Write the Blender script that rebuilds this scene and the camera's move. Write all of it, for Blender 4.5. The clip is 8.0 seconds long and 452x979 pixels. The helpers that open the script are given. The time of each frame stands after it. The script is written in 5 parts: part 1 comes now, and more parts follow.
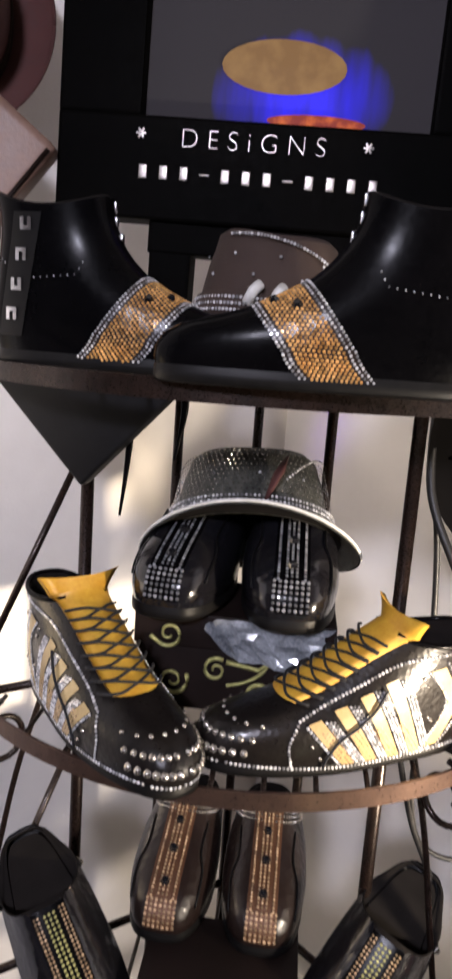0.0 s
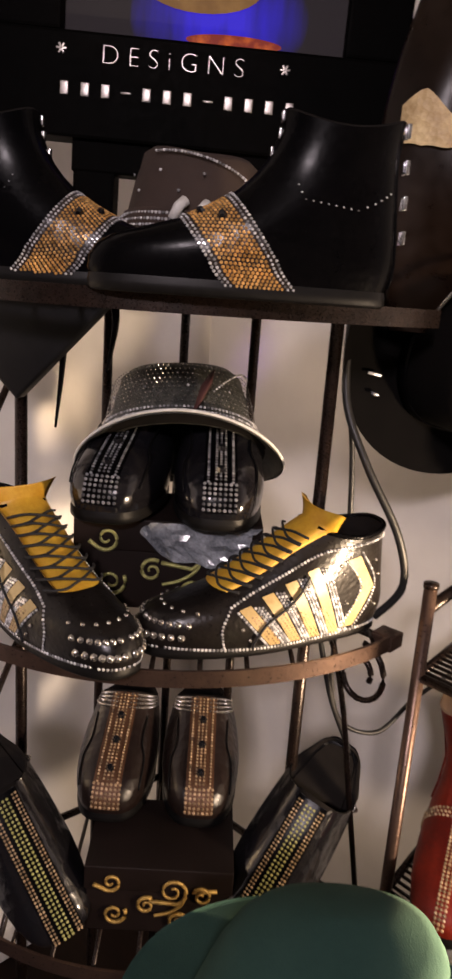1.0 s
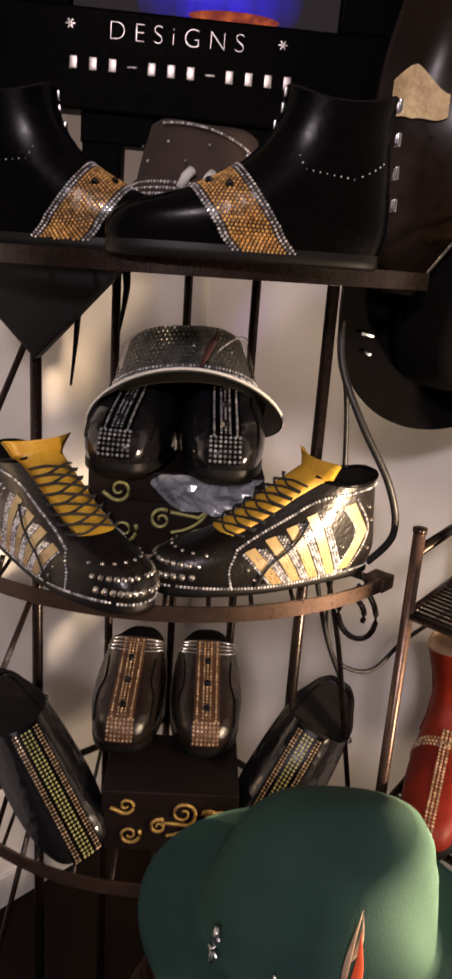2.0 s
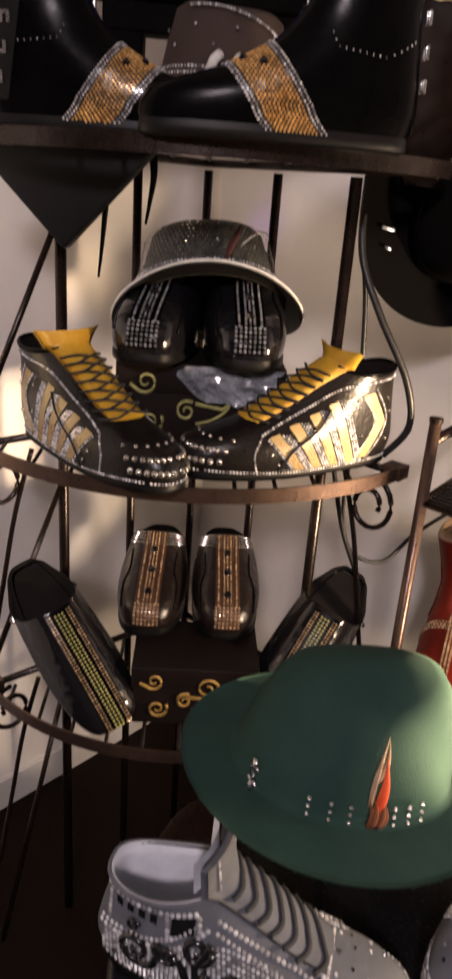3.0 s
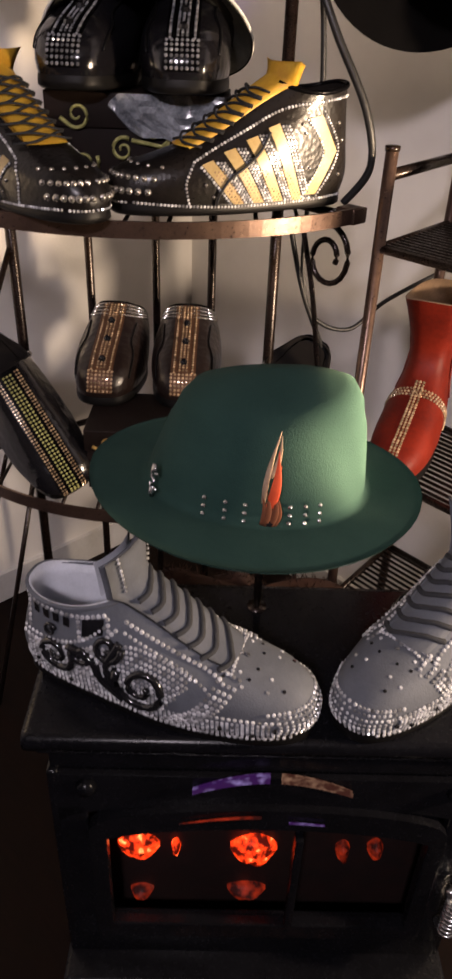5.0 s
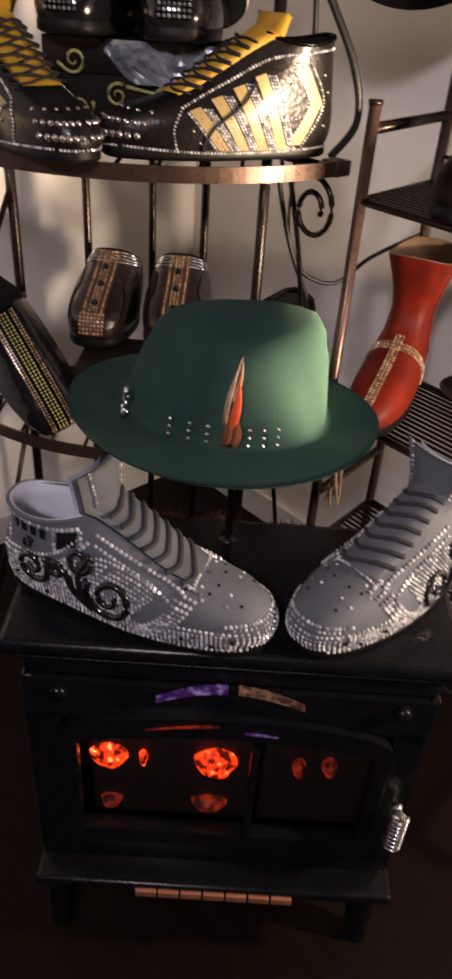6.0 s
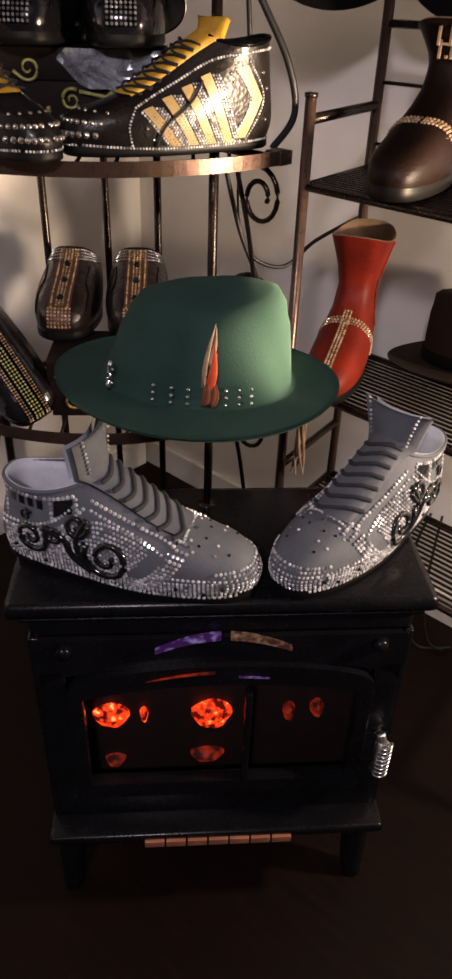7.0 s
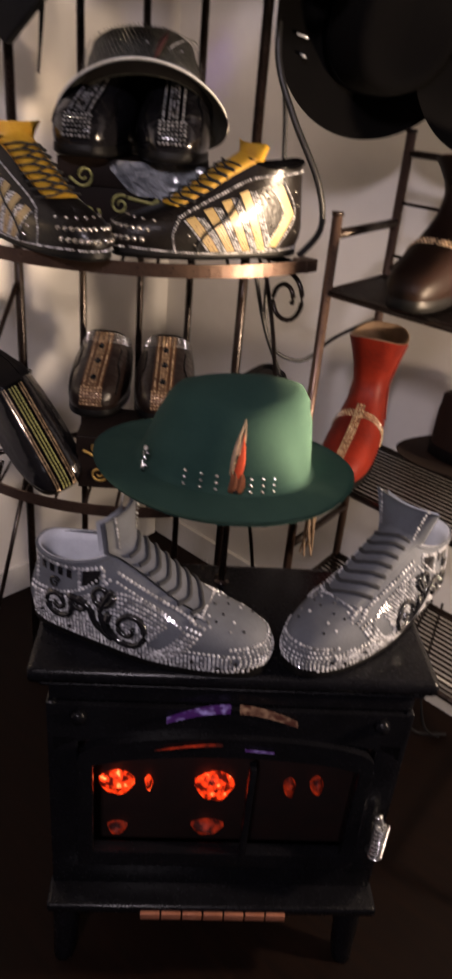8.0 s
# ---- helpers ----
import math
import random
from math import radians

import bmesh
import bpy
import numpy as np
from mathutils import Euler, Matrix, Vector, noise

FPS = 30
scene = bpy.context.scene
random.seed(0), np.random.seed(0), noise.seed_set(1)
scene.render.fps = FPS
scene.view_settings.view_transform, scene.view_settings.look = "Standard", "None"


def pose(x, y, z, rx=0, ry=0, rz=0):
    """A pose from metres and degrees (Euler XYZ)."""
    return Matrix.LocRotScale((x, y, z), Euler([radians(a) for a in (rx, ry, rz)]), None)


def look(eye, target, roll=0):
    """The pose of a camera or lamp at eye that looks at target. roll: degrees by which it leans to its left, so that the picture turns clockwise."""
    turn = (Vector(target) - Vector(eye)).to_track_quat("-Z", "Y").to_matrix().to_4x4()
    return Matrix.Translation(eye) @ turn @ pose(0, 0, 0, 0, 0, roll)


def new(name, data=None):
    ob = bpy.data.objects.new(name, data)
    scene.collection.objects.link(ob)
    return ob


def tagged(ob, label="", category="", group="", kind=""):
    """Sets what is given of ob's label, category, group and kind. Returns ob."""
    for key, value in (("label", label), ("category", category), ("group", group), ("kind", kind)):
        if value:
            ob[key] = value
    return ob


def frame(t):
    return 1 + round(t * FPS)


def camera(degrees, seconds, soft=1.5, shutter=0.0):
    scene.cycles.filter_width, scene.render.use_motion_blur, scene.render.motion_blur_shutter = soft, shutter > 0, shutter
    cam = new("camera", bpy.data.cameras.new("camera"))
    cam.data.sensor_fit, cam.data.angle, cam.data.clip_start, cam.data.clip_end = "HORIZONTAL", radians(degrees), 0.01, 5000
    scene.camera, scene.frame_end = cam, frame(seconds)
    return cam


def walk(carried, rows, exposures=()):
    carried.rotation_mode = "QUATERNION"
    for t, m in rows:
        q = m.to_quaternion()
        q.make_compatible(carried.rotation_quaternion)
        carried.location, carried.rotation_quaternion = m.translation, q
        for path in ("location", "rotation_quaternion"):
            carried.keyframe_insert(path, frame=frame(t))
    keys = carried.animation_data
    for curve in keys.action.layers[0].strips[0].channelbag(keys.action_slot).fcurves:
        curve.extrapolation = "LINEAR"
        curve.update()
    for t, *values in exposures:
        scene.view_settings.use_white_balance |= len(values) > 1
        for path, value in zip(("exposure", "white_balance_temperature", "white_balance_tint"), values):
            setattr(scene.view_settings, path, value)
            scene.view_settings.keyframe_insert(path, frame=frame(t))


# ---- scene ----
cam = camera(33.7, 8.0, soft=2.8, shutter=0.5)
PATH = [
    (0.0, (0.004, 0.160, 1.471), (-0.171, 2.116, 1.093), 4.12),
    (0.5, (0.002, 0.136, 1.449), (-0.113, 2.075, 0.974), 4.56),
    (1.0, (-0.001, 0.093, 1.442), (0.045, 2.026, 0.932), 4.12),
    (1.5, (-0.003, 0.051, 1.436), (0.068, 1.978, 0.907), 3.81),
    (3.0, (-0.059, -0.039, 1.384), (0.044, 1.818, 0.648), 4.20),
    (3.5, (-0.035, -0.059, 1.329), (0.062, 1.764, 0.512), 3.22),
    (4.0, (-0.008, -0.055, 1.315), (0.086, 1.749, 0.456), 3.55),
    (4.5, (0.053, -0.057, 1.271), (0.109, 1.670, 0.264), 2.37),
    (5.8, (0.118, -0.138, 1.235), (0.062, 1.530, 0.132), 3.77),
    (6.0, (0.131, -0.149, 1.232), (0.114, 1.506, 0.108), 4.18),
    (6.5, (0.117, -0.205, 1.229), (0.183, 1.439, 0.092), 2.69),
    (7.0, (0.102, -0.243, 1.229), (0.206, 1.421, 0.125), 2.06),
    (7.5, (0.099, -0.275, 1.243), (0.234, 1.420, 0.189), 2.98),
    (8.0, (0.070, -0.289, 1.273), (0.173, 1.470, 0.329), 5.31),
]
EXPOSURES = [(0.0, 0.6, 5700, 9), (0.5, 0.35, 6200, 12), (1.0, 0.08, 6750, 16), (1.5, 0.03, 6750, 16), (3.0, 0.0, 6850, 17), (4.0, -0.03, 6600, 14), (6.0, -0.27, 6450, 17), (8.0, -0.36, 6500, 17)]
walk(cam, [(t, look(eye, target, roll)) for t, eye, target, roll in PATH], EXPOSURES)

# ---- light ----
world = bpy.data.worlds.new("dim_room")
world.use_nodes = True
world.node_tree.nodes["Background"].inputs[0].default_value = (0.5, 0.5, 0.55, 1)
world.node_tree.nodes["Background"].inputs[1].default_value = 0.02
scene.world = world


def lamp(name, place, target, size, watts, colour):
    data = bpy.data.lights.new(name, "AREA")
    data.shape, data.size, data.energy, data.color = "DISK", size, watts, colour
    ob = new(name, data)
    ob.matrix_world = look(place, target)
    return ob


def beam(name, place, target, watts, colour, cone, blend, radius):
    data = bpy.data.lights.new(name, "SPOT")
    data.energy, data.color, data.spot_size, data.spot_blend, data.shadow_soft_size = watts, colour, radians(cone), blend, radius
    ob = new(name, data)
    ob.matrix_world = look(place, target)
    return ob


# Unseen lamp added as frontal fill, high behind the camera.
lamp("unseen_front_fill", (-0.3, -1.6, 2.40), (0.0, 0.9, 1.0), 0.30, 43.0, (1.0, 0.90, 0.96))
lamp("side_lamp_light", (1.02, 0.32, 0.93), (0.1, 1.0, 1.0), 0.08, 18.5, (1.0, 0.79, 0.56))
# Two extra spots near the side lamp, added to brighten hat and sneaker.
beam("added_hat_beam", (1.0, 0.47, 0.87), (0.20, 0.60, 0.935), 850.0, (1.0, 0.74, 0.42), 17, 0.5, 0.03)
beam("added_shoe_beam", (1.05, 0.32, 1.00), (0.22, 0.93, 1.05), 330.0, (1.0, 0.75, 0.48), 19, 0.7, 0.07)
# Added spot that throws the violet patch on the wall; source unknown.
beam("added_violet_spot", (-0.02, 1.36, 1.62), (0.08, 1.70, 1.30), 2.2, (0.30, 0.16, 1.0), 17, 1.0, 0.03)
beam("wall_lamp_beam", (-0.66, 0.96, 1.34), (-0.32, 1.50, 1.42), 11.0, (1.0, 0.82, 0.70), 100, 1.0, 0.3)

# ---- materials ----
def material(name, base, rough=0.5, metal=0.0, second=None, scale=40.0, amount=0.5, bump=0.0, bump_scale=200.0,
             coat=0.0, sheen=0.0, per_piece=0.0, voronoi=False, stretch=(1, 1, 1), spec=0.5):
    m = bpy.data.materials.new(name)
    m.use_nodes = True
    n, l = m.node_tree.nodes, m.node_tree.links
    b = n["Principled BSDF"]
    b.inputs["Roughness"].default_value, b.inputs["Metallic"].default_value = rough, metal
    b.inputs["Coat Weight"].default_value, b.inputs["Coat Roughness"].default_value = coat, 0.08
    b.inputs["Sheen Weight"].default_value, b.inputs["Specular IOR Level"].default_value = sheen, spec
    co = n.new("ShaderNodeTexCoord")
    mp = n.new("ShaderNodeMapping")
    mp.inputs["Scale"].default_value = stretch
    l.new(co.outputs["Object"], mp.inputs[0])
    big, fine = n.new("ShaderNodeTexNoise"), n.new("ShaderNodeTexNoise")
    big.inputs["Scale"].default_value, big.inputs["Detail"].default_value = scale, 6
    fine.inputs["Scale"].default_value, fine.inputs["Detail"].default_value = scale * 9, 4
    l.new(mp.outputs[0], big.inputs["Vector"])
    l.new(mp.outputs[0], fine.inputs["Vector"])
    mixed = n.new("ShaderNodeMath")
    mixed.operation = "MULTIPLY_ADD"
    mixed.inputs[1].default_value = 0.4
    l.new(fine.outputs[0], mixed.inputs[0])
    l.new(big.outputs[0], mixed.inputs[2])
    ramp = n.new("ShaderNodeValToRGB")
    second = second or tuple(c * 0.6 for c in base)
    ramp.color_ramp.elements[0].position, ramp.color_ramp.elements[1].position = 0.7 - amount * 0.4, 0.7 + amount * 0.4
    ramp.color_ramp.elements[0].color, ramp.color_ramp.elements[1].color = (*second, 1), (*base, 1)
    l.new(mixed.outputs[0], ramp.inputs[0])
    colour = ramp.outputs[0]
    if per_piece:
        geo, hsv, mr = n.new("ShaderNodeNewGeometry"), n.new("ShaderNodeHueSaturation"), n.new("ShaderNodeMapRange")
        mr.inputs[3].default_value, mr.inputs[4].default_value = 1 - per_piece, 1 + per_piece * 0.4
        l.new(geo.outputs["Random Per Island"], mr.inputs[0])
        l.new(mr.outputs[0], hsv.inputs["Value"])
        l.new(colour, hsv.inputs["Color"])
        colour = hsv.outputs[0]
    l.new(colour, b.inputs["Base Color"])
    rr = n.new("ShaderNodeMapRange")
    rr.inputs[3].default_value, rr.inputs[4].default_value = max(rough - 0.1, 0.03), min(rough + 0.12, 1)
    l.new(fine.outputs[0], rr.inputs[0])
    l.new(rr.outputs[0], b.inputs["Roughness"])
    if bump:
        tex = n.new("ShaderNodeTexVoronoi" if voronoi else "ShaderNodeTexNoise")
        tex.inputs["Scale"].default_value = bump_scale
        l.new(mp.outputs[0], tex.inputs["Vector"])
        bp = n.new("ShaderNodeBump")
        bp.inputs["Strength"].default_value, bp.inputs["Distance"].default_value = bump, 0.002
        l.new(tex.outputs[0], bp.inputs["Height"])
        l.new(bp.outputs[0], b.inputs["Normal"])
    return m


def glow(name, colour, strength, dark=(0, 0, 0), scale=30.0, low=0.45, high=0.7, hot=None):
    m = bpy.data.materials.new(name)
    m.use_nodes = True
    n, l = m.node_tree.nodes, m.node_tree.links
    b = n["Principled BSDF"]
    b.inputs["Base Color"].default_value = (0.02, 0.01, 0.01, 1)
    co, tex, ramp = n.new("ShaderNodeTexCoord"), n.new("ShaderNodeTexNoise"), n.new("ShaderNodeValToRGB")
    tex.inputs["Scale"].default_value, tex.inputs["Detail"].default_value = scale, 5
    ramp.color_ramp.elements[0].position, ramp.color_ramp.elements[1].position = low, high
    ramp.color_ramp.elements[0].color, ramp.color_ramp.elements[1].color = (*dark, 1), (*colour, 1)
    if hot:
        ramp.color_ramp.elements.new(min(high + 0.10, 1)).color = (*hot, 1)
    l.new(co.outputs["Object"], tex.inputs["Vector"])
    l.new(tex.outputs[0], ramp.inputs[0])
    l.new(ramp.outputs[0], b.inputs["Emission Color"])
    b.inputs["Emission Strength"].default_value = strength
    b.inputs["Specular IOR Level"].default_value = 0.1
    return m


WALL = material("wall_paint", (0.76, 0.73, 0.69), 0.75, second=(0.69, 0.66, 0.62), scale=3, bump=0.15, bump_scale=160)
# Ceiling and DARKWALL: the unlit room's dimness is put into their colour.
CEIL = material("dimmed_ceiling_paint", (0.45, 0.43, 0.41), 0.85, scale=4, second=(0.4, 0.38, 0.36))
DARKWALL = material("unlit_room_wall_paint", (0.07, 0.05, 0.04), 0.8, second=(0.055, 0.04, 0.032), scale=3)
POUCH = material("matt_black_leather", (0.007, 0.007, 0.008), 0.5, second=(0.004, 0.004, 0.005), scale=16, bump=0.1, bump_scale=300, spec=0.12)
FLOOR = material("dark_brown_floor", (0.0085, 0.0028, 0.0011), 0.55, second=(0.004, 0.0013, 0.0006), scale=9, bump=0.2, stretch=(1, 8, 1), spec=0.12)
TRIM = material("white_trim", (0.7, 0.68, 0.64), 0.5, second=(0.6, 0.58, 0.54), scale=12)
METAL = material("dark_bronze_metal", (0.026, 0.015, 0.011), 0.28, 0.5, second=(0.013, 0.008, 0.006), scale=50, bump=0.08)
# Paler copy of METAL: puts lamplight into rims, tabs and wire-rack posts.
RIM = material("lamplit_bronze_rim", (0.12, 0.075, 0.055), 0.3, 0.7, second=(0.08, 0.05, 0.04), scale=30, bump=0.08)
CABLE = material("black_rubber", (0.018, 0.017, 0.017), 0.45, scale=60)
BLACK = material("black_leather", (0.0026, 0.0024, 0.0028), 0.22, second=(0.0016, 0.0015, 0.0018), scale=25, bump=0.05, bump_scale=90, spec=0.06)
PATENT = material("black_patent_croc", (0.008, 0.007, 0.008), 0.16, second=(0.008, 0.008, 0.010), scale=30, bump=0.4, bump_scale=75, coat=0.3, voronoi=True)
COPPERSTRAP = material("copper_glitter_strap", (0.11, 0.055, 0.03), 0.4, 0.4, second=(0.1, 0.045, 0.02), scale=120, bump=0.4, bump_scale=700)
BROWNP = material("brown_patent_leather", (0.015, 0.009, 0.007), 0.33, second=(0.011, 0.006, 0.005), scale=30, bump=0.5, bump_scale=90, coat=0.1, voronoi=True)
SOLE = material("black_rubber_sole", (0.006, 0.0055, 0.0055), 0.45, scale=70, spec=0.2)
GREY = material("grey_nubuck", (0.110, 0.118, 0.138), 0.75, second=(0.078, 0.084, 0.100), scale=35, bump=0.2, bump_scale=500)
LINING = material("pale_lining", (0.68, 0.70, 0.76), 0.85, second=(0.55, 0.57, 0.62), scale=40, bump=0.2, bump_scale=600)
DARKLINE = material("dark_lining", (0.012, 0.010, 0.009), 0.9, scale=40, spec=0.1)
TANLINE = material("tan_lining", (0.42, 0.27, 0.16), 0.8, scale=30)
YELLOW = material("mustard_leather", (0.64, 0.39, 0.04), 0.45, second=(0.46, 0.22, 0.015), scale=22, bump=0.2, bump_scale=260)
STRIPE = material("gold_stripe_leather", (0.42, 0.31, 0.14), 0.4, second=(0.30, 0.21, 0.08), scale=30, coat=0.3)
LACE = material("black_lace", (0.015, 0.015, 0.017), 0.8, scale=300, bump=0.4, bump_scale=900)
GREYLACE = material("charcoal_lace", (0.035, 0.036, 0.04), 0.85, scale=300, bump=0.4, bump_scale=900)
GEM = material("clear_rhinestone", (0.92, 0.92, 0.93), 0.12, 0.4, second=(0.7, 0.7, 0.73), scale=60, per_piece=0.75)
GOLDGEM = material("amber_rhinestone", (0.95, 0.56, 0.20), 0.16, 0.3, second=(0.6, 0.3, 0.08), scale=50, per_piece=0.55)
PALEGOLD = material("pale_gold_rhinestone", (0.66, 0.48, 0.31), 0.16, 0.3, second=(0.42, 0.28, 0.16), scale=50, per_piece=0.6)
JET = material("jet_rhinestone", (0.012, 0.012, 0.014), 0.1, scale=50, coat=0.6)
SMOKE = material("smoky_rhinestone", (0.36, 0.36, 0.38), 0.16, 0.3, second=(0.2, 0.2, 0.22), scale=60, per_piece=0.7)
STUD = material("steel_stud", (0.7, 0.66, 0.6), 0.2, 0.9, second=(0.45, 0.42, 0.38), scale=50, per_piece=0.4)
FELT = material("green_wool_felt", (0.0215, 0.050, 0.042), 0.95, second=(0.0160, 0.040, 0.034), scale=18, bump=0.25, bump_scale=700, spec=0.1)
BFELT = material("black_wool_felt", (0.0032, 0.0026, 0.0024), 0.95, second=(0.002, 0.0016, 0.0016), scale=18, bump=0.25, bump_scale=700, spec=0.1)
OLIVE = material("sequinned_grey_cloth", (0.075, 0.075, 0.062), 0.4, 0.2, second=(0.02, 0.022, 0.019), scale=90, bump=0.6, bump_scale=900, voronoi=True)
WHITE = material("white_braid", (0.7, 0.69, 0.66), 0.7, second=(0.55, 0.54, 0.5), scale=120)
BROWNF = material("brown_felt", (0.042, 0.025, 0.018), 0.85, second=(0.028, 0.016, 0.012), scale=20, bump=0.25, bump_scale=600)
CARD = material("black_card", (0.0009, 0.0007, 0.0006), 0.5, second=(0.0006, 0.0005, 0.0004), scale=15, bump=0.05, spec=0.015)
BOXCARD = material("dark_brown_card", (0.014, 0.009, 0.008), 0.5, second=(0.009, 0.006, 0.005), scale=15, bump=0.05, spec=0.1)
DKFELT = material("dark_brown_felt", (0.022, 0.014, 0.010), 0.9, second=(0.015, 0.009, 0.007), scale=18, bump=0.25, bump_scale=600, spec=0.1)
# The film's pale grey stands in for glare off its gloss.
FILM = material("glare_grey_plastic_film", (0.34, 0.36, 0.39), 0.18, second=(0.07, 0.077, 0.09), scale=28, bump=0.8, bump_scale=60, coat=0.6)
GOLD = material("gold_glitter", (0.55, 0.36, 0.1), 0.42, 0.5, second=(0.35, 0.2, 0.05), scale=200, bump=0.5, bump_scale=900)
LIME = material("lime_gold_glitter", (0.5, 0.47, 0.18), 0.42, 0.4, second=(0.3, 0.3, 0.1), scale=200, bump=0.5, bump_scale=900)
SILVER = material("silver_metal", (0.7, 0.7, 0.7), 0.22, 0.95, second=(0.5, 0.5, 0.5), scale=90)
STOVE = material("black_cast_iron_paint", (0.0055, 0.0055, 0.007), 0.24, second=(0.0035, 0.0035, 0.0045), scale=20, bump=0.012, bump_scale=300, spec=0.18)
COPPER = material("copper_grille", (0.42, 0.17, 0.1), 0.4, 0.3, second=(0.3, 0.11, 0.06), scale=50)
RED = material("red_leather", (0.19, 0.016, 0.006), 0.5, second=(0.10, 0.008, 0.004), scale=16, bump=0.2, bump_scale=260, spec=0.2)
DARKB = material("dark_brown_leather", (0.011, 0.0048, 0.003), 0.45, second=(0.006, 0.0026, 0.0018), scale=18, bump=0.2, bump_scale=260, spec=0.15)
SNAKE = material("black_patent_snakeskin", (0.009, 0.007, 0.006), 0.30, second=(0.005, 0.004, 0.004), scale=30, bump=0.16, bump_scale=170, coat=0.1, voronoi=True, spec=0.3)
SATIN = material("brown_satin", (0.012, 0.006, 0.003), 0.3, second=(0.005, 0.0025, 0.0015), scale=7, spec=0.2)
CREAM = material("cream_snakeskin", (0.55, 0.42, 0.22), 0.5, second=(0.3, 0.2, 0.09), scale=30, bump=0.5, bump_scale=120, voronoi=True)
MAROON = material("maroon_felt", (0.06, 0.016, 0.013), 0.8, second=(0.04, 0.01, 0.008), scale=14)
TANLEATHER = material("tan_leather", (0.22, 0.135, 0.10), 0.5, second=(0.15, 0.09, 0.065), scale=12, bump=0.2)
ROPE = material("brown_fur", (0.045, 0.015, 0.007), 0.95, second=(0.022, 0.007, 0.0035), scale=30, bump=0.6, bump_scale=200)
ORANGE = material("red_orange_feather", (0.7, 0.09, 0.02), 0.7, second=(0.5, 0.05, 0.01), scale=60)
PALEF = material("pale_brown_feather", (0.45, 0.32, 0.22), 0.8, second=(0.25, 0.16, 0.1), scale=80)
BROWNFEA = material("rust_feather", (0.2, 0.06, 0.02), 0.85, second=(0.12, 0.035, 0.012), scale=80)
# Red base colour stands in for the embers' haze on a black panel.
HEARTH = material("glow_tinted_panel", (0.010, 0.0018, 0.001), 0.6, second=(0.004, 0.0008, 0.0005), scale=30)
EMBER = glow("ember_glow", (0.75, 0.035, 0.004), 3.6, (0.03, 0.001, 0.0), 85, 0.42, 0.62, (1.0, 0.30, 0.08))
DIM = glow("dim_ember_and_reflection_glow", (0.5, 0.03, 0.005), 0.7, (0.02, 0.001, 0.0), 70, 0.4, 0.7)
def flame_picture(name):
    """A lit picture: dim grey with upright blue streaks that fade from its middle."""
    m = bpy.data.materials.new(name)
    m.use_nodes = True
    n, l = m.node_tree.nodes, m.node_tree.links
    b = n["Principled BSDF"]
    b.inputs["Base Color"].default_value = (0.02, 0.02, 0.022, 1)
    co = n.new("ShaderNodeTexCoord")
    place, ball, streak, noise, times, ramp = (n.new(k) for k in ("ShaderNodeMapping", "ShaderNodeTexGradient", "ShaderNodeMapping", "ShaderNodeTexNoise", "ShaderNodeMath", "ShaderNodeValToRGB"))
    place.inputs["Location"].default_value, place.inputs["Scale"].default_value = (-0.03 / 0.14, 0, -0.180 / 0.095), (1 / 0.14, 0, 1 / 0.095)
    ball.gradient_type = "SPHERICAL"
    streak.inputs["Scale"].default_value = (34, 1, 5)
    noise.inputs["Scale"].default_value, noise.inputs["Detail"].default_value = 1.0, 3
    times.operation = "MULTIPLY"
    for a, c in ((co.outputs["Object"], place.inputs[0]), (place.outputs[0], ball.inputs[0]), (co.outputs["Object"], streak.inputs[0]), (streak.outputs[0], noise.inputs["Vector"]),
                 (ball.outputs["Fac"], times.inputs[0]), (noise.outputs[0], times.inputs[1]), (times.outputs[0], ramp.inputs[0]), (ramp.outputs[0], b.inputs["Emission Color"])):
        l.new(a, c)
    ramp.color_ramp.elements[0].position, ramp.color_ramp.elements[1].position = 0.10, 0.42
    ramp.color_ramp.elements[0].color, ramp.color_ramp.elements[1].color = (0.015, 0.011, 0.012, 1), (0.035, 0.02, 0.75, 1)
    b.inputs["Emission Strength"].default_value = 0.75
    b.inputs["Specular IOR Level"].default_value, b.inputs["Roughness"].default_value = 0.05, 0.7
    return m


SCREEN = flame_picture("screen_picture")
LETTER = material("brushed_silver_letters", (0.34, 0.31, 0.29), 0.35, 0.8, second=(0.2, 0.18, 0.17), scale=120)
LIT = glow("warm_screen_shape", (0.6, 0.32, 0.09), 0.35, (0.4, 0.2, 0.05), 30)
FIRE = glow("screen_embers", (1.0, 0.2, 0.03), 0.5, (0.35, 0.04, 0.02), 60)
# Emission imitates reflections on the stove's glossy arch; nothing is lit there.
VIOLET = glow("violet_reflection_glow", (0.6, 0.45, 1.0), 0.5, (0.05, 0.008, 0.12), 60, 0.46, 0.70)
AMBERGLINT = glow("amber_reflection_glow", (0.9, 0.5, 0.3), 0.28, (0.12, 0.035, 0.02), 80)


# ---- mesh helpers ----
def part(name, shape, mat, parent=None, label="", smooth=True, kind=""):
    me = bpy.data.meshes.new(name)
    if isinstance(shape, tuple):
        me.from_pydata(shape[0], [], shape[1])
    else:
        shape.to_mesh(me)
        shape.free()
    me.materials.append(mat)
    for p in me.polygons:
        p.use_smooth = smooth
    ob = new(name, me)
    ob.parent = parent
    return tagged(ob, label, kind=kind)


